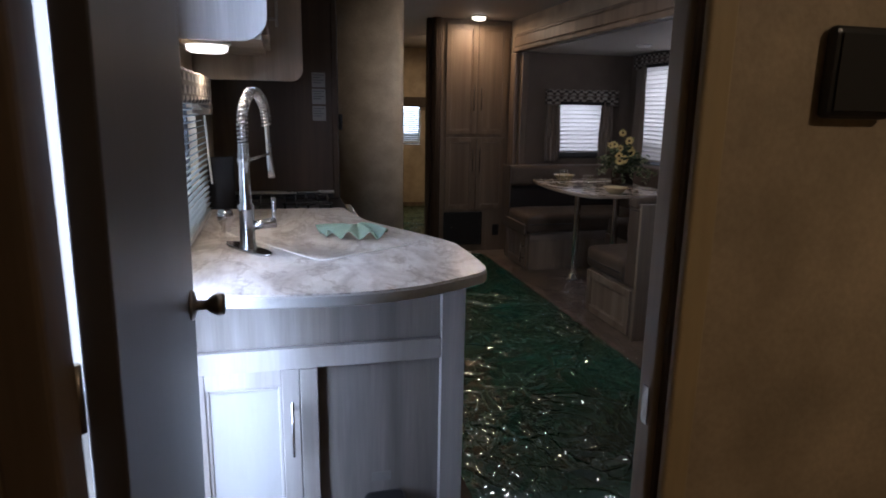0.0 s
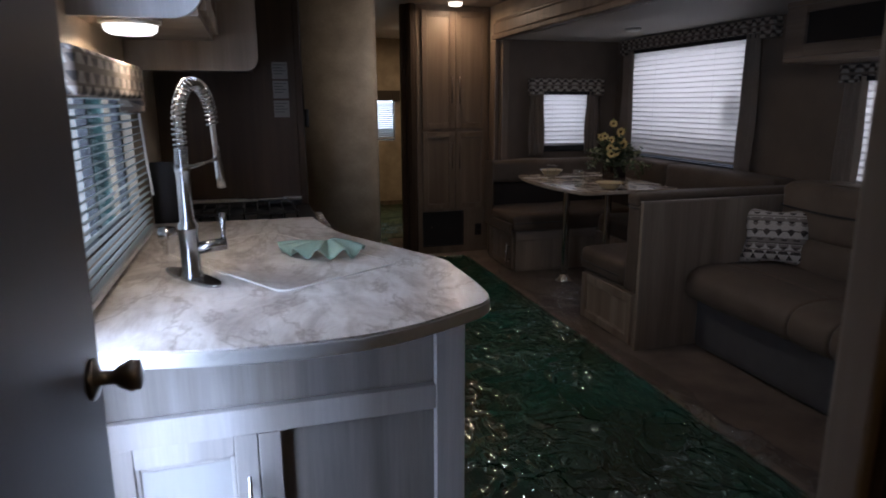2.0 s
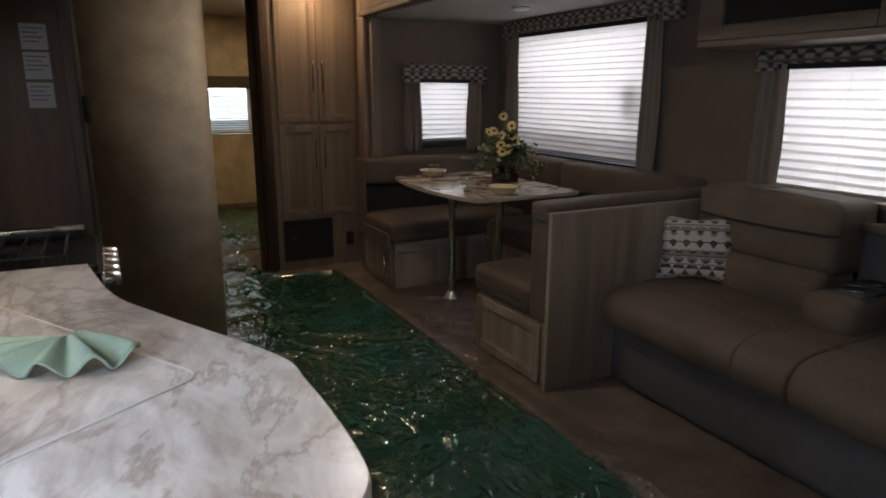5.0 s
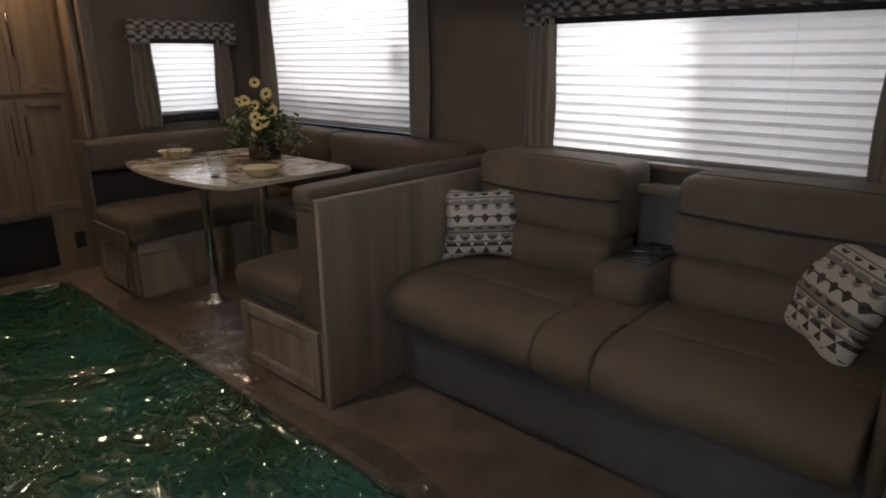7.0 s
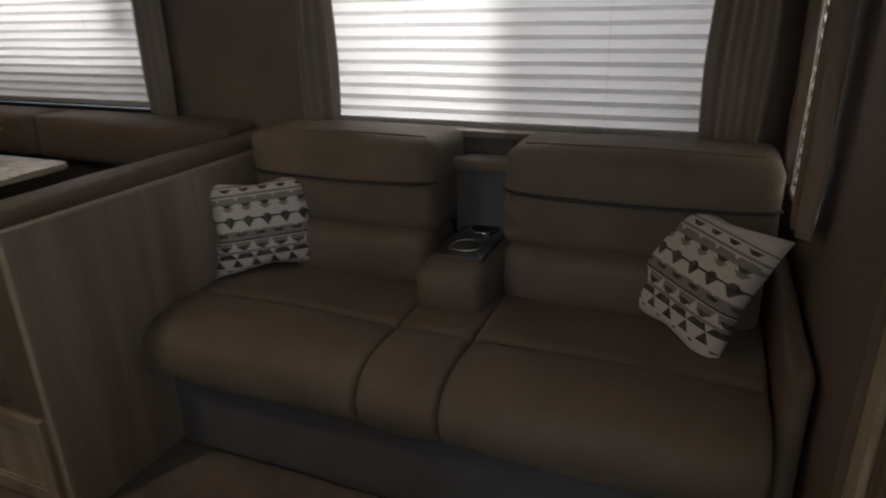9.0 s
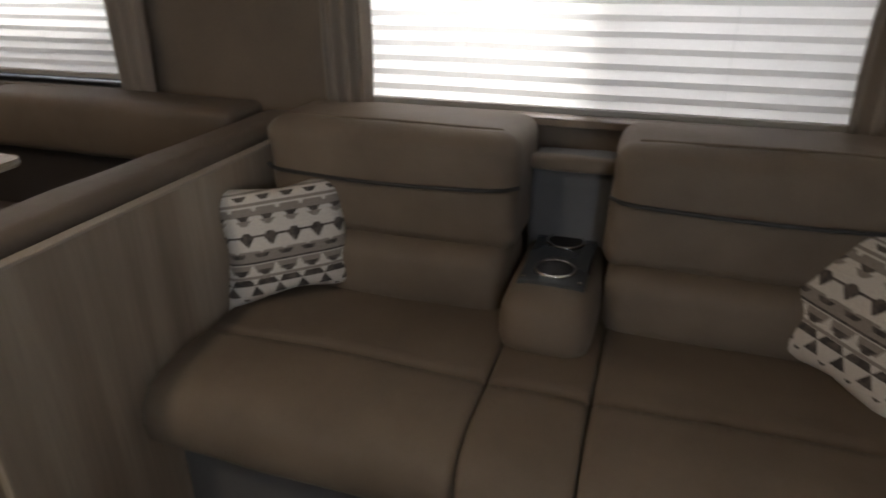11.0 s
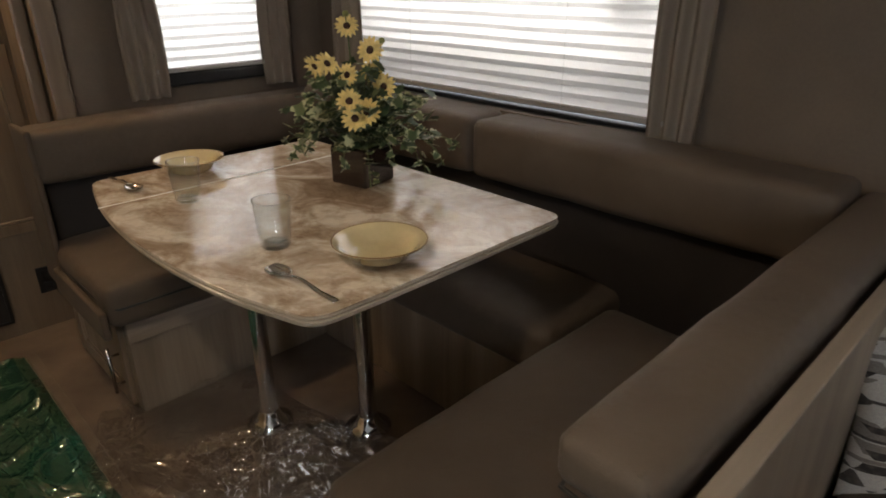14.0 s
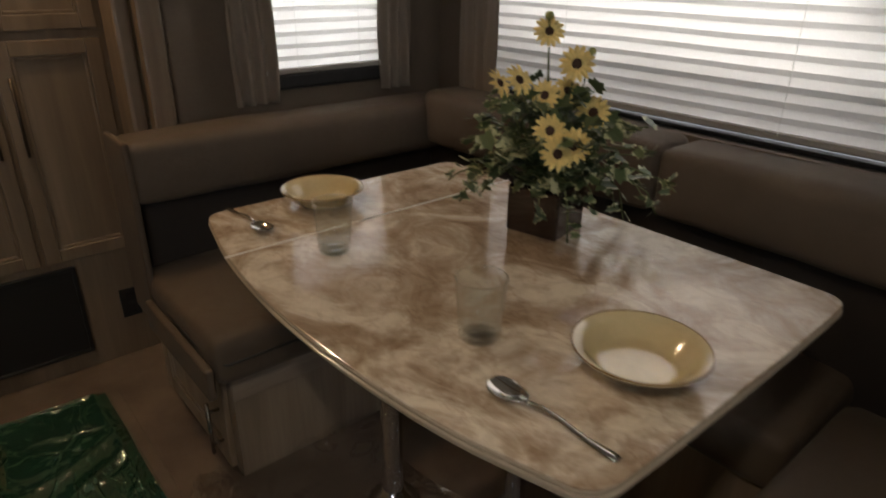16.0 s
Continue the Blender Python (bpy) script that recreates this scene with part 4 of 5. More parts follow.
part("frame", box(box(box(boxed(1.636, 2.009, 5.748, 5.7635, 0.364, 0.376, bevel=0.002), 1.636, 2.009, 5.748, 5.7635, 0.064, 0.076, bevel=0.002), 1.636, 1.648, 5.748, 5.7635, 0.0765, 0.3635), 1.997, 2.009, 5.748, 5.7635, 0.0765, 0.3635), BLACK, grill)
o = part("latch", lathe([(0.0, 0.0), (0.008, 0.0), (0.009, 0.004), (0.006, 0.008), (0, 0.009)], 12), CHROME, grill, "chrome latch button")
o.matrix_basis = pose(1.715, 5.7515, 0.235, 90, 0, 0)
ou = thing("wall_outlet", "dark outlet plate beside the furnace grille", "outlet")
part("plate", boxed(2.118, 2.180, 5.757, 5.764, 0.145, 0.250, bevel=0.003), BLACK, ou)
for z in (0.173, 0.220):
    part("socket", boxed(2.135, 2.163, 5.754, 5.7575, z - 0.014, z + 0.014, bevel=0.001), BLACKMATT, ou)

# kitchen base
base = thing("kitchen_cabinet", "pale grey wood-grain kitchen base cabinet with a framed door", "cabinet")
part("body", slab([(-0.108, 1.764), (0.688, 1.764), (0.692, 2.10), (0.47, 2.60), (0.45, 3.33), (-0.108, 3.33)], 0.0, 0.842), GREYOAK, base)
F = 1.7635
part("stile", boxed(0.622, 0.690, F - 0.026, F, 0.0, 0.842, bevel=0.002), FRAMEWOOD, base)
part("stile", boxed(0.232, 0.278, F - 0.026, F, 0.0, 0.625, bevel=0.002), FRAMEWOOD, base)
part("rail", boxed(-0.108, 0.6215, F - 0.025, F, 0.6255, 0.684, bevel=0.002), FRAMEWOOD, base)
part("rail", boxed(-0.108, 0.6215, F - 0.025, F, 0.812, 0.842, bevel=0.002), GREYOAK, base)
part("drawer_panel", boxed(-0.108, 0.6215, F - 0.006, F, 0.685, 0.8115), PANELWOOD, base)
part("side_panel", boxed(0.2785, 0.6215, F - 0.004, F, 0.0, 0.625), PANELWOOD, base)
GREYDOOR = plain("grey_painted_panel", (0.47, 0.47, 0.46), 0.4, vary=0.05, stretch=(1, 1, 0.15))
d = shaker("cabinet_door", 'y', F - 0.0085, -0.06, 0.2305, 0.05, 0.628, -1, FRAMEWOOD, GREYDOOR, base, rail=0.048)
bar_handle('y', F - 0.0265, 0.209, 0.385, 0.545, -1, d, CHROME)
st = thing("sticker", "small white label on the cabinet panel", "label")
part("paper", boxed(0.425, 0.482, F - 0.0065, F - 0.0055, 0.252, 0.280), PAPER, st)
ob_ = thing("floor_box", "low black plastic box against the cabinet", "box")
part("body", boxed(0.40, 0.52, F - 0.10, F - 0.007, 0.0, 0.228, bevel=0.02, seg=3), BLACK, ob_)

EDGEPALE = plain("pale_edge_vinyl", (0.66, 0.64, 0.61), 0.3, vary=0.08, big=8, fine=80, bump=0.1)
# worktop with its rounded end
edge_pts = [(-0.108, 1.665), (-0.03, 1.640), (0.17, 1.597), (0.37, 1.586), (0.52, 1.612), (0.66, 1.676), (0.742, 1.735), (0.762, 1.83), (0.760, 2.03), (0.742, 2.15), (0.60, 2.43), (0.515, 2.62), (0.462, 2.925), (-0.108, 2.945)]


def flowing(pts, steps=6):
    """A smooth line through all the places."""
    out = []
    for k in range(len(pts) - 1):
        p0, p1, p2, p3 = (Vector(pts[min(max(k + d, 0), len(pts) - 1)]) for d in (-1, 0, 1, 2))
        for i in range(steps):
            f = i / steps
            q = 0.5 * (2 * p1 + (p2 - p0) * f + (2 * p0 - 5 * p1 + 4 * p2 - p3) * f * f + (3 * p1 - p0 - 3 * p2 + p3) * f ** 3)
            out.append((q.x, q.y))
    return out + [pts[-1]]


OUT = flowing(edge_pts[:13]) + edge_pts[13:]
top = thing("kitchen_worktop", "pale marbled laminate worktop with a rounded end", "worktop")
part("board", slab(OUT, 0.8722, 0.8765, bevel=0.002), STONE, top, smooth=False)
cx, cy = 0.25, 2.2
part("edge_band", slab([(x + (x - cx) * 0.003, y + (y - cy) * 0.003) for x, y in OUT], 0.8425, 0.8718, bevel=0.004), EDGEPALE, top, "pale rounded edge band")

# sink covers: two boards set into the worktop, with pale joints
UX, UY = 0.5205, -0.8539
VX, VY = 0.8539, 0.5205
SX, SY = 0.165, 2.145


def sink_at(u, v):
    return (SX + u * UX + v * VX, SY + u * UY + v * VY)


def rounded_rect(u0, u1, v0, v1, r):
    pts = []
    for cu, cv, a0 in ((u1 - r, v1 - r, 0), (u0 + r, v1 - r, 90), (u0 + r, v0 + r, 180), (u1 - r, v0 + r, 270)):
        for k in range(7):
            a = radians(a0 + 15 * k)
            pts.append(sink_at(cu + r * math.cos(a), cv + r * math.sin(a)))
    return pts


cover = thing("sink_cover", "marbled sink cover boards with pale joints in the worktop", "sink cover")
rr = rounded_rect(-0.36, 0.265, 0.0, 0.375, 0.03)
part("board", slab(rr, 0.8768, 0.8790, bevel=0.0008, seg=1), STONE, cover)
part("joint", tube([(x, y, 0.8782) for x, y in rr + rr[:1]], 0.0022, 6), SEAM, cover)

# faucet
fa = thing("kitchen_faucet", "satin chrome spring-neck kitchen faucet with a pull-down spray", "faucet")
bx, by, tz = 0.094, 2.115, 0.8768
pl = [(bx + du * UX + dv * VX, by + du * UY + dv * VY) for du, dv in [(0.10 * math.cos(a) + (0.03 if math.cos(a) > 0 else -0.03), 0.030 * math.sin(a)) for a in [2 * math.pi * k / 32 for k in range(32)]]]
part("base_plate", slab(pl, tz, tz + 0.007, bevel=0.002), BRUSHED, fa)
part("column", lathe([(0.028, 0.006), (0.027, 0.012), (0.0235, 0.018), (0.0225, 0.118), (0.0245, 0.124), (0.0245, 0.136), (0.0175, 0.146), (0.0165, 0.262), (0.0195, 0.268), (0.0195, 0.282), (0.013, 0.286)], 24, at=(bx, by, tz)), BRUSHED, fa, smooth=True)
hx, hy = 0.33, 0.944
arc = []
for k in range(25):
    a = math.pi * k / 24
    arc.append((0.10 - 0.10 * math.cos(a), 0.372 + 0.105 * math.sin(a)))
path = [(0.0, 0.275)] + arc + [(0.204, 0.33), (0.210, 0.29)]
pts3 = [(bx + d_ * hx, by + d_ * hy, tz + z) for d_, z in path]
part("hose", tube(pts3, 0.0070, 10), NICKEL, fa, smooth=True)
# the spring winds round the hose as far as the end of the bend
dense = []
for a, b_ in zip(pts3, pts3[1:]):
    m_ = max(4, int((Vector(b_) - Vector(a)).length / 0.0007))
    for k in range(m_):
        dense.append(Vector(a).lerp(Vector(b_), k / m_))
coil = []
side = Vector((hy, -hx, 0))
for i in range(0, int(len(dense) * 0.84)):
    dd = (dense[i + 1] - dense[i]).normalized()
    other = dd.cross(side).normalized()
    a = i * (0.80 if i < 70 else 0.36)
    coil.append(dense[i] + 0.0142 * (math.cos(a) * side + math.sin(a) * other))
part("spring", tube(coil, 0.0031, 6), BRUSHED, fa, smooth=True)
sp = [(bx + d_ * hx, by + d_ * hy, tz + z) for d_, z in ((0.209, 0.315), (0.213, 0.29), (0.217, 0.268), (0.224, 0.232), (0.230, 0.20))]
part("spray_head", tube(sp, [0.009, 0.0095, 0.0105, 0.0115, 0.0125], 14), BRUSHED, fa, smooth=True)
part("bracket", tube([(bx, by, tz + 0.272), (bx + 0.213 * hx, by + 0.213 * hy, tz + 0.280)], 0.0050, 10), BRUSHED, fa, smooth=True)
part("lever", tube([(bx, by, tz + 0.072), (bx + 0.055 * 0.98, by + 0.055 * 0.2, tz + 0.078), (bx + 0.086, by + 0.017, tz + 0.080)], 0.0155, 14), BRUSHED, fa, smooth=True)
part("lever_arm", tube([(bx + 0.079, by + 0.014, tz + 0.080), (bx + 0.081, by + 0.014, tz + 0.115), (bx + 0.081, by + 0.012, tz + 0.160)], [0.006, 0.006, 0.008], 10), BRUSHED, fa, smooth=True)
sd = thing("soap_dispenser", "small chrome side spray behind the faucet", "dispenser")
part("head", lathe([(0.012, 0), (0.013, 0.02), (0.020, 0.03), (0.022, 0.05), (0.018, 0.064), (0, 0.068)], 18, at=(0.0, 0.0, 0.0)), CHROME, sd, smooth=True)
sd.location, sd.scale = (0.005, 2.42, tz), (1.3, 1.3, 1.2)

# napkin, folded into a fan
nap = thing("napkin", "mint green cloth napkin folded into a fan on the worktop", "napkin")
NR, NA = 14, 72


def fan(i, f):
    """A place on the pleated cloth: i along the hem, f from the pinch to the hem."""
    q = i / NA
    a = radians(-4 + 190 * q)
    wave = math.sin(math.pi * 11 * q ** 1.25)
    long = 1.05 + 0.42 * q
    rad = 0.010 + 0.082 * long * f * (1 + 0.07 * wave * f)
    crest = 0.5 + 0.5 * wave * (1 - 0.25 * q)
    z = 0.046 * (1 - f) ** 0.8 * (1 - 0.25 * q) + (0.032 * f ** 0.7) * crest + 0.002
    return (0.030 + rad * math.cos(a) * 1.10, 0.020 - rad * math.sin(a) * 0.72, z)


bm = bmesh.new()
rows = [[bm.verts.new(fan(i, j / NR)) for i in range(NA + 1)] for j in range(NR + 1)]
for r, q in zip(rows, rows[1:]):
    for i in range(NA):
        bm.faces.new((r[i], r[i + 1], q[i + 1], q[i]))
o = part("cloth", bm, CLOTH, nap, smooth=True)
sol = o.modifiers.new("thickness", 'SOLIDIFY')
sol.thickness = 0.003
part("hem", tube([fan(i, 1.0) for i in range(NA + 1)], 0.0023, 6), CLOTH, nap, "stitched mint hem", True)
nap.location, nap.rotation_euler = (0.412, 2.262, 0.8795), (0, 0, radians(-27))

# stove
stv = thing("cooktop", "black gas cooktop with chrome rim and front knobs", "cooktop")
part("tray", boxed(-0.105, 0.485, 2.952, 3.328, 0.8430, 0.866, bevel=0.006), BLACK, stv)
part("rear_guard", boxed(-0.10, 0.450, 3.305, 3.328, 0.867, 0.892, bevel=0.004), BLACK, stv)
part("rim", boxed(-0.10, 0.452, 3.298, 3.331, 0.8925, 0.904, bevel=0.003), NICKEL, stv, "chrome top rim")
for x in (0.05, 0.31):
    bm = bmesh.new()
    for k in range(5):
        xx = x - 0.10 + 0.05 * k
        tube([(xx, 2.985, 0.868), (xx, 2.995, 0.888), (xx, 3.265, 0.888), (xx, 3.275, 0.868)], 0.0045, 6, bm)
    tube([(x - 0.11, 2.995, 0.888), (x + 0.11, 2.995, 0.888)], 0.0045, 6, bm)
    tube([(x - 0.11, 3.265, 0.888), (x + 0.11, 3.265, 0.888)], 0.0045, 6, bm)
    part("grate", bm, BLACKMATT, stv, "black wire grate", True)
    part("burner", lathe([(0.05, 0), (0.05, 0.010), (0.03, 0.014), (0.0, 0.014)], 20, at=(x, 3.13, 0.866)), BLACKMATT, stv, smooth=True)
part("front_panel", boxed(0.4505, 0.489, 2.955, 3.328, 0.50, 0.842, bevel=0.004), BLACK, stv)
for k in range(5):
    bm = tube([(0, 0, 0), (0.006, 0, 0), (0.007, 0, 0), (0.030, 0, 0), (0.034, 0, 0)], [0.021, 0.021, 0.017, 0.016, 0.012], 16)
    o = part("knob", bm, CHROME, stv, "silver burner knob", True)
    o.location = (0.490, 2.975 + 0.075 * k, 0.818)
    o.scale = (1.3, 1.25, 1.25)

sg = thing("splash_guard", "black splash guard standing beside the cooktop", "splash guard")
part("board", boxed(-0.102, 0.006, 2.948, 2.9515, 0.8770, 1.100, bevel=0.0012), BLACKMATT, sg)

# tall fridge housing behind the stove
fr = thing("refrigerator_cabinet", "tall dark brown refrigerator housing beside the stove", "cabinet")
part("body", boxed(-0.108, 0.450, 3.335, 4.015, 0.0, 2.085), DARKOAK, fr)
part("refrigerator_door", boxed(0.4505, 0.486, 3.36, 3.86, 0.30, 1.75, bevel=0.006), BLACK, fr, "black refrigerator door")
part("latch", boxed(0.4865, 0.506, 3.38, 3.42, 1.20, 1.28, bevel=0.006), BLACKMATT, fr, "black door latch")
part("edge_strip", boxed(0.4505, 0.480, 3.336, 3.356, 0.02, 2.0, bevel=0.005), DARKOAK, fr)
lab = thing("appliance_notice", "three small printed white notices on the dark panel", "notice")
for z0, z1 in ((1.405, 1.474), (1.325, 1.398), (1.246, 1.316)):
    p = part("sheet", boxed(0.357, 0.421, 3.3315, 3.3335, z0, z1), PAPER, lab)
    bm = bmesh.new()
    for k in range(4):
        zz = z1 - 0.010 - 0.012 * k
        box(bm, 0.362, 0.362 + (0.052 if k % 2 == 0 else 0.038), 3.3305, 3.3314, zz - 0.0035, zz)
    part("printed_lines", bm, INK, p)

# upper cabinets


def corner_panel(x0, x1, z0, z1, r, y0, y1):
    pts = [(x0, z1), (x0, z0)] + [(x1 - r + r * math.sin(a), z0 + r - r * math.cos(a)) for a in [k * math.pi / 16 for k in range(9)]] + [(x1, z1)]
    bm = bmesh.new()
    lo = [bm.verts.new((x, y0, z)) for x, z in pts]
    hi = [bm.verts.new((x, y1, z)) for x, z in pts]
    bm.faces.new(lo)
    bm.faces.new(hi[::-1])
    for i in range(len(pts)):
        j = (i + 1) % len(pts)
        bm.faces.new((lo[i], hi[i], hi[j], lo[j]))
    return bm


up = thing("upper_cabinet", "pale wood wall cabinet with a rounded corner over the sink", "cabinet")
part("end_panel", corner_panel(-0.108, 0.178, 1.492, 2.085, 0.075, 2.08, 2.10), GREYOAK, up)
part("body", boxed(-0.108, 0.160, 2.1005, 2.72, 1.500, 2.085), OAK, up)
d = shaker("cabinet_door", 'x', 0.1605, 2.13, 2.68, 1.515, 2.03, 1, OAK, OAK, up, rail=0.05)
bar_handle('x', 0.1785, 2.165, 1.545, 1.66, 1, d, BRASS)
up2 = thing("range_hood_cabinet", "brown wood wall cabinet with a rounded corner over the stove", "cabinet")
part("end_panel", corner_panel(-0.108, 0.296, 1.408, 2.085, 0.045, 2.725, 2.745), OAK, up2)
part("body", boxed(-0.108, 0.28, 2.7455, 3.332, 1.430, 2.085), DARKOAK, up2)

# lamps


def puck(at, radius, lens, label, depth=0.03):
    t = thing("ceiling_lamp", label, "lamp", "round lamps", at)
    part("ring", lathe([(radius * 0.7, -0.001), (radius * 1.12, -0.001), (radius * 1.12, -0.010), (radius * 0.98, -0.014), (radius * 0.7, -0.012)], 32), WHITE, t, smooth=True)
    o = part("lens", lathe([(radius * 0.97, -0.0145), (radius * 0.93, -depth * 0.8), (radius * 0.75, -depth), (0, -depth * 1.05)], 32), lens, t, "frosted lamp lens", True)
    o.visible_shadow = False
    return t


puck((1.87, 5.56, CEILING), 0.058, LAMPGLOW, "round ceiling lamp, lit warm, before the pantry", 0.035)
puck((0.0, 2.2, 1.4995), 0.062, SINKGLOW, "round lamp, lit, under the wall cabinet", 0.034)
puck((1.10, 1.55, CEILING), 0.058, LAMPGLOW, "round ceiling lamp, lit warm, near the kitchen", 0.035)
puck((1.42, 3.52, CEILING), 0.058, LAMPGLOW, "round ceiling lamp, lit warm, over the aisle", 0.035)
puck((1.25, -0.25, CEILING), 0.058, LAMPGLOW, "round ceiling lamp, lit warm, in the entry room", 0.035)
puck((1.9, 7.4, CEILING), 0.07, LAMPGLOW, "round ceiling lamp, lit warm, in the bedroom", 0.035)
puck((2.88, 4.60, SLIDE_TOP), 0.05, WHITE, "round ceiling lamp, unlit, in the slide-out", 0.02)

# overhead cabinet over the sofa
oh = thing("overhead_cabinet", "brown wood overhead cabinet with dark glass niches", "cabinet")
part("top_board", boxed(2.985, 3.338, 1.60, 3.325, 1.782, 1.806), BROWNY, oh)
part("bottom_board", boxed(2.985, 3.338, 1.60, 3.325, 1.500, 1.530, bevel=0.010), BROWNY, oh)
for y0, y1 in ((1.60, 1.70), (2.42, 2.54), (3.20, 3.325)):
    part("upright", boxed(2.987, 3.336, y0, y1, 1.5305, 1.7815, bevel=0.004), BROWNY, oh)
part("back", boxed(3.320, 3.337, 1.70, 3.20, 1.5305, 1.7815), BLACKMATT, oh)
for y0, y1 in ((1.701, 2.419), (2.541, 3.199)):
    for z0, z1 in ((1.5305, 1.592), (1.745, 1.7815)):
        part("face_rail", boxed(2.988, 3.004, y0, y1, z0, z1, bevel=0.003), BROWNY, oh)
    part("dark_panel", boxed(3.006, 3.012, y0, y1, 1.5305, 1.7815), BLACK, oh, "dark glass panel")

# ---- doorway things ----
dr = thing("interior_door", "dark brown interior door standing open", "door")
dr["kind"] = "structure"
part("leaf", boxed(-0.036, 0.0, 0.0, 0.69, 0.01, 1.93, bevel=0.003), DOORSKIN, dr)
for sx, nm in ((1, "knob"), (-1, "knob")):
    bm = tube([(0, 0, 0), (0.004, 0, 0), (0.008, 0, 0), (0.012, 0, 0), (0.030, 0, 0), (0.036, 0, 0), (0.052, 0, 0), (0.064, 0, 0), (0.067, 0, 0)], [0.031, 0.031, 0.026, 0.011, 0.010, 0.016, 0.024, 0.022, 0.013], 24)
    o = part(nm, bm, BRASS, dr, "aged brass door knob", True)
    o.matrix_basis = pose(0 if sx > 0 else -0.036, 0.632, 0.915, 0, 0, 0 if sx > 0 else 180)
for z in (0.25, 0.975, 1.70):
    o = part("hinge", lathe([(0, 0), (0.006, 0), (0.006, 0.075), (0, 0.075)], 10, at=(-0.040, -0.006, z)), BRASS, dr, smooth=True)
dr.matrix_world = pose(0.022, 0.789, 0, 0, 0.6, 1.4)
spk = thing("wall_panel", "black square wall-mounted control panel", "control panel")
bm = bmesh.new()
box(bm, 0.812, 0.911, 0.718, 0.7345, 1.309, 1.413, bevel=0.008, seg=3)
part("housing", bm, BLACK, spk)
part("face", boxed(0.821, 0.902, 0.7155, 0.7175, 1.318, 1.404, bevel=0.0008), BLACKMATT, spk)
stk = thing("strike_plate", "brass strike plate on the door jamb", "strike plate")
part("plate", boxed(0.6430, 0.6447, 0.757, 0.771, 0.925, 0.975), BRASS, stk)

# ---- dinette ----
pw = thing("dinette_partition", "low greige wood partition between sofa and dinette", "partition")
part("panel", boxed(2.150, 3.338, 3.250, 3.272, 0.0, 0.800, bevel=0.002), OAK, pw)
part("cap", boxed(2.147, 3.338, 3.247, 3.275, 0.8005, 0.808, bevel=0.002), OAKX, pw)


def bench_base(name, x0, x1, y0, y1, z1, label):
    t = thing(name, label, "bench", "dinette benches")
    part("base", boxed(x0, x1, y0, y1, 0.0, z1, bevel=0.003), OAK, t)
    return t


# near bench against the partition
nb = bench_base("dinette_bench", 2.172, 3.335, 3.2765, 3.860, 0.300, "greige wood dinette bench with taupe cushions by the partition")
d = shaker("bench_door", 'x', 2.1715, 3.315, 3.855, 0.012, 0.288, -1, OAK, OAK, nb, rail=0.045)
part("seat_cushion", soft_box(2.150, 3.10, 3.405, 3.899, 0.302, 0.448, 0.045, (0, 0, 0.012), seed=1), BENCH, nb, smooth=True)
part("seat_piping", tube([(2.1495, 3.44, 0.368), (2.1480, 3.64, 0.366), (2.1495, 3.86, 0.368), (2.19, 3.8985, 0.368), (2.8, 3.899, 0.368)], 0.0035, 6), PIPING, nb, "dark seam piping", True)
part("back_cushion", soft_box(2.158, 3.30, 3.278, 3.404, 0.30, 0.786, 0.016, (0, 0.004, 0.002), n=14, seed=2), BENCH, nb, smooth=True)
part("back_roll", soft_box(2.148, 3.30, 3.290, 3.412, 0.768, 0.840, 0.024, (0, 0.004, 0.006), n=18, seed=8), BENCH, nb, "rolled leatherette top of the backrest", True)
part("seam", tube([(2.1545, 3.29, 0.766), (2.1535, 3.35, 0.763), (2.1545, 3.398, 0.767), (2.20, 3.4065, 0.767), (3.25, 3.4075, 0.767)], 0.003, 6), PIPING, nb, "dark seam", True)
part("welt", tube([(2.153, 3.298, 0.815), (2.158, 3.312, 0.834), (3.25, 3.312, 0.837)], 0.004, 6), BENCH, nb, smooth=True)

# far bench against the slide-out's end wall
fb = bench_base("dinette_bench", 2.172, 3.335, 4.950, 5.540, 0.325, "greige wood dinette bench with taupe cushions by the end wall")
d = shaker("bench_door", 'x', 2.1715, 4.985, 5.475, 0.018, 0.305, -1, OAK, OAK, fb, rail=0.045)
bar_handle('x', 2.1535, 5.016, 0.065, 0.225, -1, d, BRUSHED, 0.0055, 0.03)
part("front_rail", boxed(2.168, 2.86, 4.936, 4.9495, 0.255, 0.3245, bevel=0.003), OAKX, fb)
part("seat_cushion", soft_box(2.122, 3.25, 4.890, 5.420, 0.328, 0.472, 0.042, (0, 0, 0.012), n=14, seed=3), BENCH, fb, smooth=True)
part("seat_piping", tube([(2.124, 5.40, 0.406), (2.1215, 5.15, 0.406), (2.124, 4.92, 0.406), (2.15, 4.889, 0.400), (2.6, 4.8885, 0.400)], 0.0035, 6), PIPING, fb, "dark seam piping", True)
part("side_rail", boxed(2.098, 2.1195, 4.895, 5.338, 0.312, 0.400, bevel=0.007, seg=3), BENCH, fb, "taupe padded board along the seat")
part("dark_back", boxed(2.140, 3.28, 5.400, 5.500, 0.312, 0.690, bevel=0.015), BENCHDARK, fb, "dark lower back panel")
part("back_cushion", soft_box(2.128, 3.22, 5.335, 5.500, 0.665, 0.838, 0.030, (0, 0.010, 0.008), n=14, seed=4), BENCH, fb, smooth=True)
part("end_panel", boxed(2.118, 2.138, 5.340, 5.525, 0.30, 0.842, bevel=0.008), BENCH, fb)

# bench along the window
wb = bench_base("dinette_bench", 2.862, 3.335, 3.8655, 4.945, 0.300, "greige wood dinette bench with taupe cushions under the window")
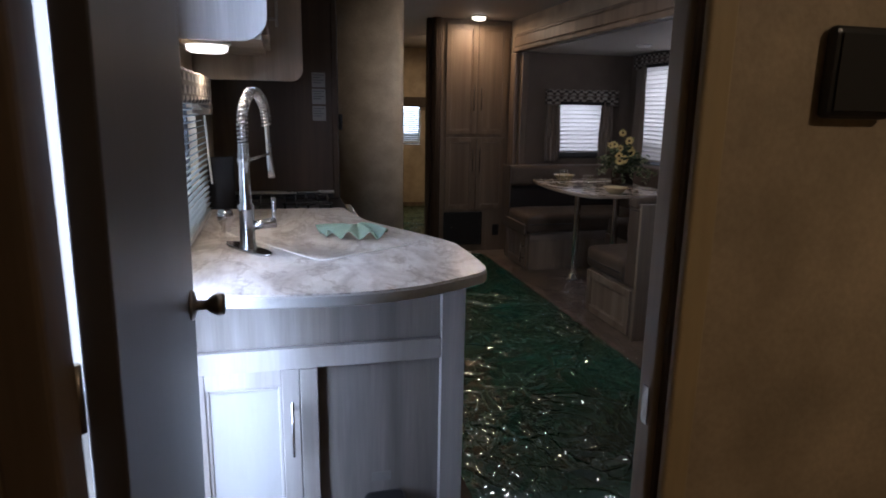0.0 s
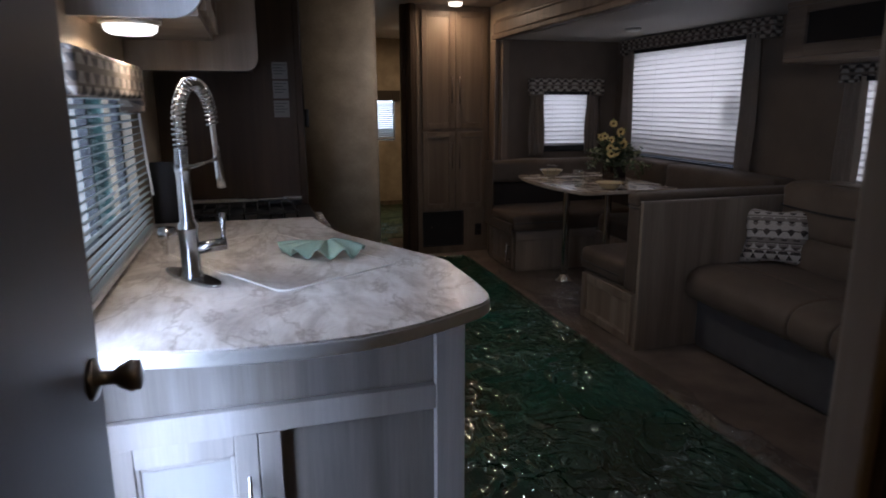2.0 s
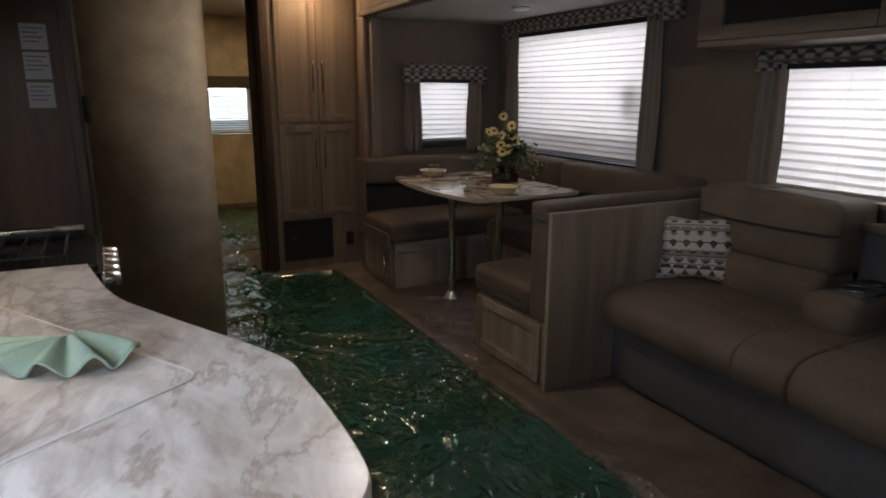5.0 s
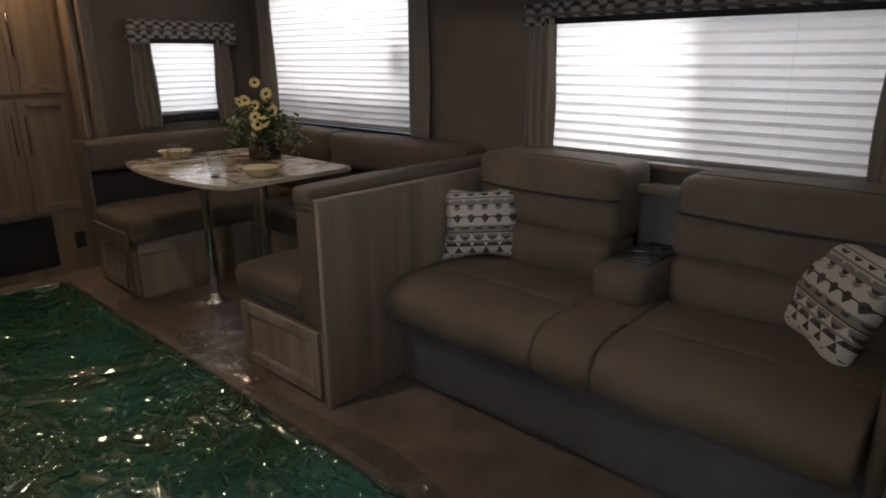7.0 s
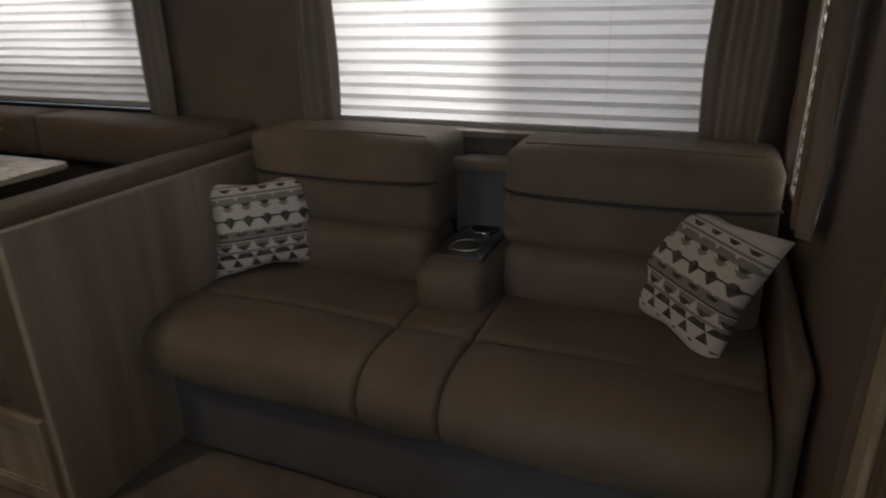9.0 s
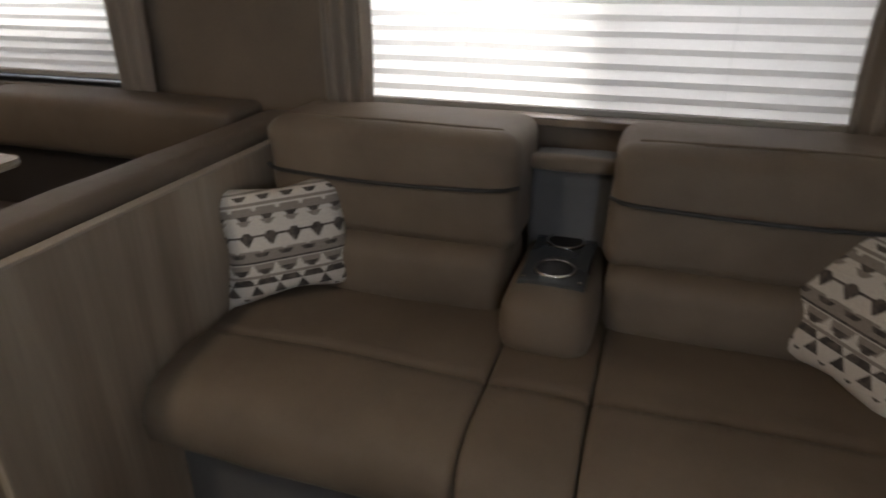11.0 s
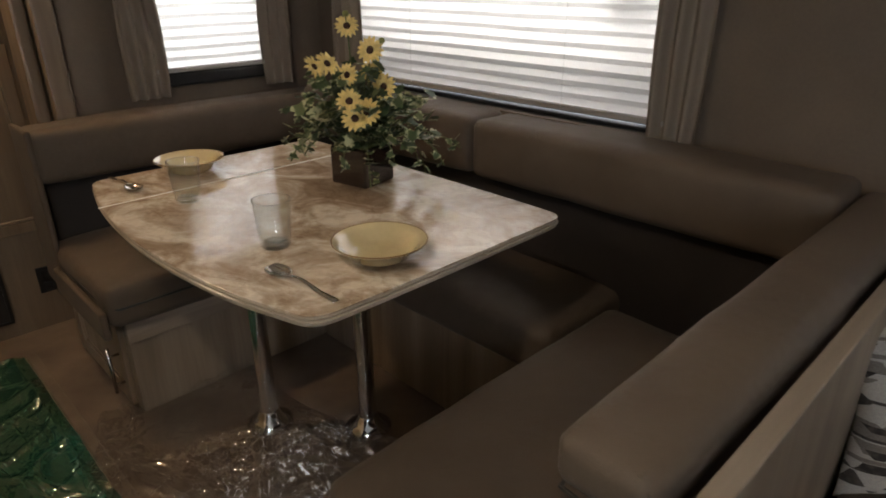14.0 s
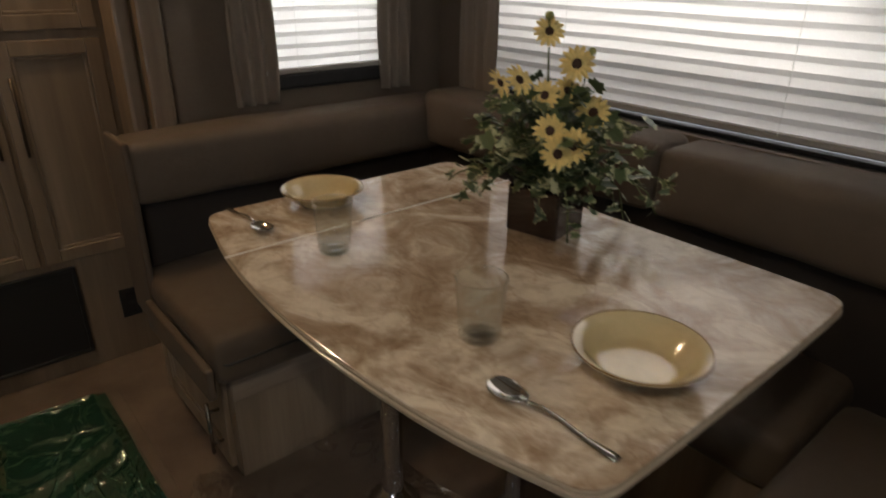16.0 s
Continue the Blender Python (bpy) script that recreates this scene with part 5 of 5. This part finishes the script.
part("seat_cushion", soft_box(2.835, 3.25, 3.900, 4.885, 0.302, 0.450, 0.040, (0, 0, 0.012), n=14, seed=5), BENCH, wb, smooth=True)
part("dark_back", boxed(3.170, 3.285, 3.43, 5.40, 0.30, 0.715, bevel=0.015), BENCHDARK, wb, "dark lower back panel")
part("back_cushion", soft_box(3.105, 3.288, 4.438, 5.360, 0.690, 0.872, 0.030, (0.010, 0, 0.008), n=14, seed=6), BENCH, wb, smooth=True)
part("back_cushion", soft_box(3.105, 3.288, 3.415, 4.430, 0.690, 0.868, 0.030, (0.010, 0, 0.008), n=14, seed=7), BENCH, wb, smooth=True)

# table
TZ = 0.775
tb = thing("dinette_table", "beige marbled dinette table with a bowed ribbed edge", "table")
tab = [(2.245, 3.874), (2.50, 3.873), (2.755, 3.874), (2.826, 3.880), (2.833, 3.950), (2.836, 4.40), (2.838, 4.83), (2.832, 4.896), (2.770, 4.897), (2.50, 4.900), (2.225, 4.906), (2.158, 4.902)]
bow = [(2.143, 4.840), (2.111, 4.700), (2.091, 4.540), (2.084, 4.380), (2.091, 4.220), (2.111, 4.060), (2.141, 3.950), (2.163, 3.878)]
TAB = smooth_outline(tab + bow, 3)
part("top", slab(TAB, TZ - 0.004, TZ, bevel=0.002, seg=2), TABLESTONE, tb)
for k, (lo, hi, grow) in enumerate(((0.0225, 0.0170, -0.001), (0.0165, 0.0110, 0.0025), (0.0105, 0.0045, 0.0))):
    cx, cy = 2.46, 4.38
    ring = [(x + (x - cx) / max(1e-6, math.hypot(x - cx, y - cy)) * grow, y + (y - cy) / max(1e-6, math.hypot(x - cx, y - cy)) * grow) for x, y in TAB]
    part("edge_rib", slab(ring, TZ - lo, TZ - hi, bevel=0.0022, seg=2), EDGE, tb)
part("joint", tube([(2.100, 4.668, TZ + 0.0006), (2.84, 4.672, TZ + 0.0006)], 0.0016, 6), SEAM, tb)
for x, y in ((2.432, 4.628), (2.632, 4.395)):
    leg = part("leg", lathe([(0.026, 0.02), (0.026, TZ - 0.0235)], 24, at=(x, y, 0)), CHROME, tb, "chrome tube leg", True)
    part("floor_flange", lathe([(0.0, 0.0), (0.068, 0.0), (0.070, 0.006), (0.040, 0.022), (0.031, 0.045), (0.0265, 0.050)], 28, at=(x, y, 0)), CHROME, leg, smooth=True)

# tableware


def bowl(x, y):
    t = thing("bowl", "shallow cream glazed bowl with a brown rim on the table", "bowl", "table setting", (x, y, TZ + 0.0005))
    part("body", lathe([(0.0, 0.002), (0.040, 0.002), (0.042, 0.0), (0.047, 0.002), (0.064, 0.014), (0.078, 0.031), (0.0895, 0.0375), (0.0915, 0.0385), (0.0905, 0.0405), (0.0885, 0.0402), (0.0775, 0.0345), (0.0745, 0.032), (0.060, 0.0150), (0.052, 0.0075), (0.044, 0.006), (0.0, 0.006)], 48), CERAMIC, t, smooth=True)
    ring = [(0.0905 * math.cos(2 * math.pi * k / 40), 0.0905 * math.sin(2 * math.pi * k / 40), 0.0400) for k in range(41)]
    part("rim", tube(ring, 0.0013, 6), RIMBROWN, t, "thin brown rim line", True)


def tumbler(x, y):
    t = thing("drinking_glass", "clear fluted drinking glass on the table", "glass", "table setting", (x, y, TZ + 0.0008))
    bm = bmesh.new()
    seg = 60
    prof_out = [(0.0, 0.0), (0.026, 0.0), (0.0285, 0.003), (0.031, 0.030), (0.034, 0.055), (0.037, 0.095), (0.0375, 0.098)]
    prof_in = [(0.0365, 0.098), (0.0355, 0.094), (0.0320, 0.055), (0.0275, 0.020), (0.024, 0.014), (0.0, 0.013)]
    rings = []
    for i, (r, z) in enumerate(prof_out + prof_in):
        if r == 0:
            rings.append([bm.verts.new((0, 0, z))])
            continue
        flute = 0.0009 if i < len(prof_out) and z < 0.05 else 0.0
        rings.append([bm.verts.new(((r + flute * math.cos(20 * 2 * math.pi * k / seg)) * math.cos(2 * math.pi * k / seg), (r + flute * math.cos(20 * 2 * math.pi * k / seg)) * math.sin(2 * math.pi * k / seg), z)) for k in range(seg)])
    for a, b_ in zip(rings, rings[1:]):
        for k in range(seg):
            q = list(dict.fromkeys([a[k % len(a)], a[(k + 1) % len(a)], b_[(k + 1) % len(b_)], b_[k % len(b_)]]))
            if len(q) > 2:
                bm.faces.new(q)
    part("body", bm, TUMBLER, t, smooth=True)
    part("thick_base", lathe([(0, 0.0016), (0.0235, 0.0016), (0.0255, 0.004), (0.0245, 0.010), (0.020, 0.0125), (0, 0.0115)], 32), TUMBLER, t, "thick clear glass base", True)
    ring = [(0.037 * math.cos(2 * math.pi * k / 36), 0.037 * math.sin(2 * math.pi * k / 36), 0.0985) for k in range(37)]
    part("rim", tube(ring, 0.0009, 6), THICKGLASS, t, "", True)


def spoon(x, y, turn):
    t = thing("spoon", "polished steel table spoon lying on the table", "spoon", "table setting", (x, y, TZ + 0.001), turn)
    bm = bmesh.new()
    rows = []
    for j in range(13):
        a = -math.pi / 2 + math.pi * j / 12
        w = 0.020 * math.cos(a) * (1 + 0.15 * math.sin(a)) + 0.0008
        yy = 0.031 * math.sin(a)
        rows.append([bm.verts.new((w * s, yy, 0.008 * (s * s) * math.cos(a) + 0.0085 * (math.sin(a) ** 2) + 0.001)) for s in (-1, -0.75, -0.4, 0, 0.4, 0.75, 1)])
    for r, q in zip(rows, rows[1:]):
        for k in range(6):
            bm.faces.new((r[k], r[k + 1], q[k + 1], q[k]))
    o = part("spoon_bowl", bm, STEEL, t, smooth=True)
    o.modifiers.new("thickness", 'SOLIDIFY').thickness = 0.0015
    bm = bmesh.new()
    prev = None
    for j in range(15):
        f = j / 14
        w = 0.0036 + 0.0045 * f ** 3 - 0.002 * (f > 0.99)
        z = 0.009 + 0.008 * math.sin(math.pi * min(1, f * 1.5)) * (1 - f) - 0.006 * f
        yy = -0.029 - 0.130 * f
        ring = [bm.verts.new((sx * w, yy, z + sz * 0.0011)) for sx, sz in ((-1, -0.6), (1, -0.6), (1, 0.3), (0, 1), (-1, 0.3))]
        if prev:
            for k in range(5):
                bm.faces.new((prev[k], prev[(k + 1) % 5], ring[(k + 1) % 5], ring[k]))
        else:
            bm.faces.new(ring[::-1])
        prev = ring
    bm.faces.new(prev)
    part("spoon_handle", bm, STEEL, t, smooth=True)


bowl(2.386, 3.985)
bowl(2.386, 4.806)
tumbler(2.276, 4.178)
tumbler(2.274, 4.572)
spoon(2.209, 4.054, 4)
spoon(2.210, 4.745, 182)

# ---- flower arrangement ----
fl = thing("flower_arrangement", "yellow daisies and variegated ivy in a dark square vase", "flowers", "", (2.672, 4.405, TZ + 0.0005), 12)
bm = bmesh.new()
box(bm, -0.058, 0.058, -0.058, 0.058, 0.0, 0.098, bevel=0.006, seg=3)
part("vase", bm, VASEGLASS, fl, "dark glossy square vase")
part("foam", boxed(-0.050, 0.050, -0.050, 0.050, 0.0985, 0.106, bevel=0.004), STEM, fl)
rnd = random.Random(7)


def leaf_mesh(name):
    """One lobed ivy leaf with a folded midrib."""
    bm = bmesh.new()
    shape = [(0.0, 0.0), (0.35, -0.10), (0.50, 0.15), (0.30, 0.40), (0.42, 0.62), (0.16, 0.72), (0.0, 1.0)]
    mid = [bm.verts.new((0, y, -0.08 * y)) for y in (0.0, 0.25, 0.5, 0.75, 1.0)]
    for sgn in (1, -1):
        rim = [bm.verts.new((sgn * x, y, 0.10 * abs(x) - 0.12 * y * y)) for x, y in shape[1:6]]
        loop = [mid[0], rim[0], rim[1], mid[1]]
        bm.faces.new(loop if sgn > 0 else loop[::-1])
        loop = [mid[1], rim[1], rim[2], mid[2]]
        bm.faces.new(loop if sgn > 0 else loop[::-1])
        loop = [mid[2], rim[2], rim[3], mid[3]]
        bm.faces.new(loop if sgn > 0 else loop[::-1])
        loop = [mid[3], rim[3], rim[4], mid[4]]
        bm.faces.new(loop if sgn > 0 else loop[::-1])
    me = bpy.data.meshes.new(name)
    bm.to_mesh(me)
    bm.free()
    me.materials.append(LEAF)
    return me


LEAFMESH = leaf_mesh("leaf")


REST = bmesh.new()
made_leaves = 0


def sprig(points, leaves, size):
    """A stem with leaves; past the first leaves the rest join one mesh."""
    global made_leaves
    part("stem", tube(points, 0.0016, 5), STEM, fl, smooth=True)
    pts = [Vector(p) for p in points]
    for k in range(leaves):
        f = (k + 0.6) / leaves * (len(pts) - 1)
        i = min(int(f), len(pts) - 2)
        p = pts[i].lerp(pts[i + 1], f - i)
        s = size * rnd.uniform(0.7, 1.3)
        e = Euler((rnd.uniform(-0.9, 0.7), rnd.uniform(-0.8, 0.8), rnd.uniform(0, 6.28)))
        m_ = Matrix.LocRotScale(p + Vector((rnd.uniform(-1, 1), rnd.uniform(-1, 1), rnd.uniform(-0.5, 1))) * 0.010, e, (s * 1.2, s, s))
        made_leaves += 1
        if made_leaves <= 290:
            o = new("leaf", LEAFMESH)
            o.parent = fl
            o.matrix_basis = m_
        else:
            old = len(REST.verts)
            REST.from_mesh(LEAFMESH)
            REST.verts.ensure_lookup_table()
            for v in REST.verts[old:]:
                v.co = m_ @ v.co


for a, reach, drop in ((-2.3, 0.13, 0.085), (-0.75, 0.15, 0.07), (-0.35, 0.22, 0.02), (0.15, 0.17, 0.05), (2.6, 0.15, 0.02), (-1.5, 0.10, 0.04), (-2.75, 0.15, 0.03), (-0.95, 0.19, 0.03), (-0.97, 0.255, 0.02), (-1.15, 0.215, 0.055), (-0.85, 0.165, 0.09), (2.15, 0.20, 0.01), (2.4, 0.18, 0.04), (1.9, 0.17, 0.03)):
    c, s_ = math.cos(a), math.sin(a)
    sprig([(0.04 * c, 0.04 * s_, 0.10), (0.6 * reach * c, 0.6 * reach * s_, 0.135), (0.9 * reach * c, 0.9 * reach * s_, 0.115 - drop * 0.4), (reach * c, reach * s_, 0.105 - drop)], 9, 0.027)
for k in range(48):
    a = 2 * math.pi * k / 48 * 5 + rnd.uniform(-0.15, 0.15)
    reach = rnd.uniform(0.08, 0.205)
    rise = rnd.uniform(0.02, 0.21) * (1.25 - reach * 3.6)
    c, s_ = math.cos(a), math.sin(a)
    sprig([(0.02 * c, 0.02 * s_, 0.095), (0.5 * reach * c, 0.5 * reach * s_, 0.125 + rise * 0.8), (reach * c, reach * s_, 0.115 + rise)], 9, 0.029)
for k in range(10):
    a, r = rnd.uniform(0, 6.28), rnd.uniform(0.0, 0.06)
    c, s_ = math.cos(a), math.sin(a)
    sprig([(0.3 * r * c, 0.3 * r * s_, 0.10), (0.8 * r * c, 0.8 * r * s_, 0.19), (r * c, r * s_, rnd.uniform(0.23, 0.29))], 8, 0.028)
rest = part("foliage", REST, LEAF, fl)
rest["kind"] = "stuff"


def petal_ring(name):
    bm = bmesh.new()
    for k in range(15):
        a = 2 * math.pi * k / 15
        c, s_ = math.cos(a), math.sin(a)
        droop = 0.003 * math.sin(k * 2.4)
        prev = None
        for r, w, z in ((0.006, 0.0022, 0.0), (0.015, 0.0042, 0.0025 + droop * 0.3), (0.023, 0.0040, 0.001 + droop), (0.029, 0.0008, -0.002 + droop)):
            ring = [bm.verts.new((r * c - w * s_ * q, r * s_ + w * c * q, z + (0.0012 if q else 0))) for q in (-1, 0, 1)]
            if prev:
                for i in range(2):
                    bm.faces.new((prev[i], prev[i + 1], ring[i + 1], ring[i]))
            prev = ring
    me = bpy.data.meshes.new(name)
    bm.to_mesh(me)
    bm.free()
    me.materials.append(PETAL)
    return me


PETALS = petal_ring("petals")
bm = lathe([(0.0085, -0.003), (0.0085, 0.001), (0.006, 0.004), (0, 0.0052)], 16)
DISCMESH = bpy.data.meshes.new("flower_disc")
bm.to_mesh(DISCMESH)
bm.free()
DISCMESH.materials.append(DISC)
TOWARD = Vector((-0.78, -0.54, 0.42))
for r_, f_, z, size, lean in ((-0.020, 0.0, 0.385, 0.92, 0.1), (0.034, 0.01, 0.330, 1.05, -0.2), (-0.070, 0.02, 0.300, 1.0, 0.6), (-0.105, 0.0, 0.290, 0.95, 0.9), (-0.022, 0.03, 0.275, 0.9, -0.4), (0.066, 0.05, 0.250, 1.0, -0.3),
                              (-0.014, 0.085, 0.222, 1.0, 0.1), (0.028, 0.100, 0.200, 1.05, -0.1), (0.000, 0.110, 0.186, 1.05, 0.2), (0.03, -0.05, 0.270, 0.95, 0.3)):
    x, y = r_ * 0.57 - f_ * 0.827, -r_ * 0.83 - f_ * 0.571
    t = part("flower_stem", tube([(x * 0.3, y * 0.3, 0.10), (x * 0.7, y * 0.7, 0.06 + z * 0.6), (x, y, z)], 0.0016, 6), STEM, fl, smooth=True)
    aim = (TOWARD + Vector((lean, -lean * 0.6, lean * 0.4))).normalized().to_track_quat('Z', 'Y').to_matrix().to_4x4()
    for nm, me in (("petals", PETALS), ("flower_disc", DISCMESH)):
        o = new(nm, me)
        o.parent = t
        o.matrix_basis = Matrix.Translation((x, y, z)) @ aim @ Matrix.Scale(size * 1.12, 4)
for x, y, z in ((0.036, -0.050, 0.350), (-0.012, 0.018, 0.412)):
    t = part("bud_stem", tube([(x * 0.3, y * 0.3, 0.10), (x, y, z)], 0.0013, 6), STEM, fl, smooth=True)
    part("bud", lathe([(0, -0.008), (0.007, -0.004), (0.008, 0.002), (0.005, 0.007), (0, 0.008)], 12, at=(x, y, z)), BUD, t, smooth=True)

# ---- sofa ----


def pad(line, y0, y1, r, puff, seed):
    """An upholstered length of a given outline in x and z, its two ends rounded by r."""
    bm = bmesh.new()
    cx, cz = sum(p[0] for p in line) / len(line), sum(p[1] for p in line) / len(line)
    ys = [y0 + r * (1 - math.cos(a)) for a in (0.15, 0.5, 0.9, 1.3, math.pi / 2)]
    ys = ys + [y0 + r + (y1 - y0 - 2 * r) * k / 12 for k in range(1, 12)] + [y1 - (y - y0) for y in reversed(ys)]
    rings = []
    for y in ys:
        d = min(y - y0, y1 - y)
        inset = r * (1 - math.sqrt(max(0, 1 - (1 - d / r) ** 2))) if d < r else 0
        f = (y - y0) / (y1 - y0) * 2 - 1
        ring = []
        for x, z in line:
            v = Vector((cx - x, 0, cz - z)).normalized()
            swell = puff * (1 - f * f) if z > 0.4 else puff * 0.5 * (1 - f * f)
            g = 0.003 * noise.noise(Vector((x * 9, y * 9, z * 9 + seed)))
            ring.append(bm.verts.new((x + v.x * inset - v.x * (swell * 0.6 + g), y, z + v.z * inset - v.z * (swell + g))))
        rings.append(ring)
    for a, b_ in zip(rings, rings[1:]):
        for k in range(len(line)):
            j = (k + 1) % len(line)
            bm.faces.new((a[k], a[j], b_[j], b_[k]))
    bm.faces.new(rings[0][::-1])
    bm.faces.new(rings[-1])
    return bm


SEATLINE = [(3.06, 0.455), (2.95, 0.456), (2.80, 0.458), (2.70, 0.458), (2.675, 0.455), (2.666, 0.444), (2.657, 0.455), (2.635, 0.459), (2.56, 0.458), (2.50, 0.450), (2.455, 0.432),
            (2.427, 0.402), (2.416, 0.360), (2.424, 0.318), (2.450, 0.285), (2.50, 0.268), (2.70, 0.268), (3.06, 0.268)]
so = thing("sofa", "two-seat taupe leatherette sofa with a folding console", "sofa")
part("base", soft_box(2.490, 3.26, 1.62, 3.235, 0.0, 0.320, 0.05, (0.0, 0, 0), n=14, seed=9), SOFABASE, so, "grey leatherette lower front", True)
for y0, y1, s0, s1, k in ((2.562, 3.232, 2.545, 3.232, 1.0), (1.640, 2.352, 1.640, 2.326, 2.0)):
    part("seat", pad(SEATLINE, s0, s1, 0.016, 0.010, 10 + k), SOFA, so, smooth=True)
    lum = part("lumbar_cushion", soft_box(2.945, 3.20, y0 + 0.012, y1 - 0.006, 0.425, 0.612, 0.050, (0.022, 0, 0), n=22, seed=14 + k, gather=0.003), SOFA, so, smooth=True)
    back = part("back_cushion", soft_box(2.985, 3.270, y0, y1 + 0.002, 0.590, 0.888, 0.046, (0.020, 0, 0.008), n=34, sag=0.007, seed=16 + k, gather=0.0045), SOFA, so, smooth=True)
    part("piping", tube([(2.976 + 0.030 * max(0, abs(f) - 0.90) / 0.10 - 0.020 * (1 - f * f), (y0 + y1) / 2 + f * ((y1 - y0) / 2 + 0.001), 0.762 - 0.004 * math.cos(f * 2)) for f in [i / 12 - 1 for i in range(25)]], 0.0055, 6), PIPING, so, "black piping", True)
    part("top_welt", tube([(3.045, y0 + 0.05, 0.889), (3.03, (y0 + y1) / 2, 0.897), (3.045, y1 - 0.05, 0.889)], 0.0035, 6), SOFA, so, smooth=True)
part("middle_seat", pad(SEATLINE, 2.330, 2.541, 0.014, 0.004, 21), SOFA, so, smooth=True)
con = part("console", soft_box(2.795, 3.22, 2.352, 2.558, 0.430, 0.580, 0.050, (0.012, 0.006, 0), n=12, seed=23), SOFA, so, "fold-down console with cup holders", True)
part("tray", boxed(2.885, 3.20, 2.378, 2.535, 0.574, 0.586, bevel=0.006), GRAPHITE, con, "black plastic cup holder tray")
for x in (2.965, 3.135):
    part("cup_ring", lathe([(0.0425, 0.586), (0.050, 0.586), (0.0505, 0.589), (0.047, 0.5925), (0.043, 0.590)], 36, at=(x, 2.457, 0)), STEEL, con, "dark metal cup holder ring", True)
    # flat black disc in place of a recess, its inner shade as colour
    part("well_shade", lathe([(0, 0.5868), (0.0428, 0.5868), (0.0428, 0.5876), (0, 0.5876)], 28, at=(x, 2.457, 0)), BLACKMATT, con, smooth=False)
for y in (2.392, 2.522):
    part("stud", lathe([(0, 0.592), (0.004, 0.591), (0.005, 0.5865), (0, 0.5865)], 10, at=(2.905, y, 0)), STEEL, con, smooth=True)
part("console_back", soft_box(3.16, 3.27, 2.350, 2.566, 0.44, 0.800, 0.02, n=8, seed=24), SOFABASE, so, smooth=True)
part("console_bar", soft_box(3.125, 3.175, 2.346, 2.570, 0.770, 0.812, 0.016, n=8, seed=25), SOFA, so, smooth=True)
part("arm_panel", soft_box(2.50, 3.24, 1.585, 1.632, 0.0, 0.60, 0.02, n=10, seed=26), SOFA, so, smooth=True)

# ---- pillows ----
PILLOW = pillow_cloth("triangle_print_cloth")


def pillow(at, yaw, lean, roll, w, h):
    t = thing("throw_pillow", "cream throw pillow with dark rows of printed triangles on the sofa", "pillow", "sofa pillows")
    bm = bmesh.new()
    n_ = 28
    grid = {}
    for side in (1, -1):
        for i in range(n_ + 1):
            for j in range(n_ + 1):
                u, v = i / n_ * 2 - 1, j / n_ * 2 - 1
                rim = abs(i - n_ / 2) == n_ / 2 or abs(j - n_ / 2) == n_ / 2
                if rim and (i, j) in grid:
                    grid[(i, j, side)] = grid[(i, j)]
                    continue
                pull = 1 - 0.17 * (1 - abs(u) ** 1.2) * abs(v) ** 2.0
                pullv = 1 - 0.17 * (1 - abs(v) ** 1.2) * abs(u) ** 2.0
                thick = 0.054 * ((1 - u ** 4) * (1 - v ** 4)) ** 0.6
                wr = 0.004 * noise.noise(Vector((u * 3, v * 3, side * 2 + yaw))) * (1 - max(abs(u), abs(v)) ** 6)
                fray = 1 + (0.012 * noise.noise(Vector((u * 23, v * 23, yaw))) if rim else 0)
                p = bm.verts.new((u * w / 2 * pullv * fray, side * (thick + wr), v * h / 2 * pull))
                grid[(i, j, side)] = p
                if rim:
                    grid[(i, j)] = p
        for i in range(n_):
            for j in range(n_):
                bm.faces.new([grid[(i + a, j + b_, side)] for a, b_ in ((0, 0), (1, 0), (1, 1), (0, 1))])
    part("cover", bm, PILLOW, t, smooth=True)
    t.matrix_world = Matrix.Translation(at) @ pose(0, 0, 0, 0, 0, yaw) @ pose(0, 0, 0, lean, roll, 0)
    return t


pillow((2.895, 3.130, 0.606), -52, -14, -3, 0.355, 0.312)
pillow((2.918, 1.812, 0.604), -134, -25, 7, 0.352, 0.362)
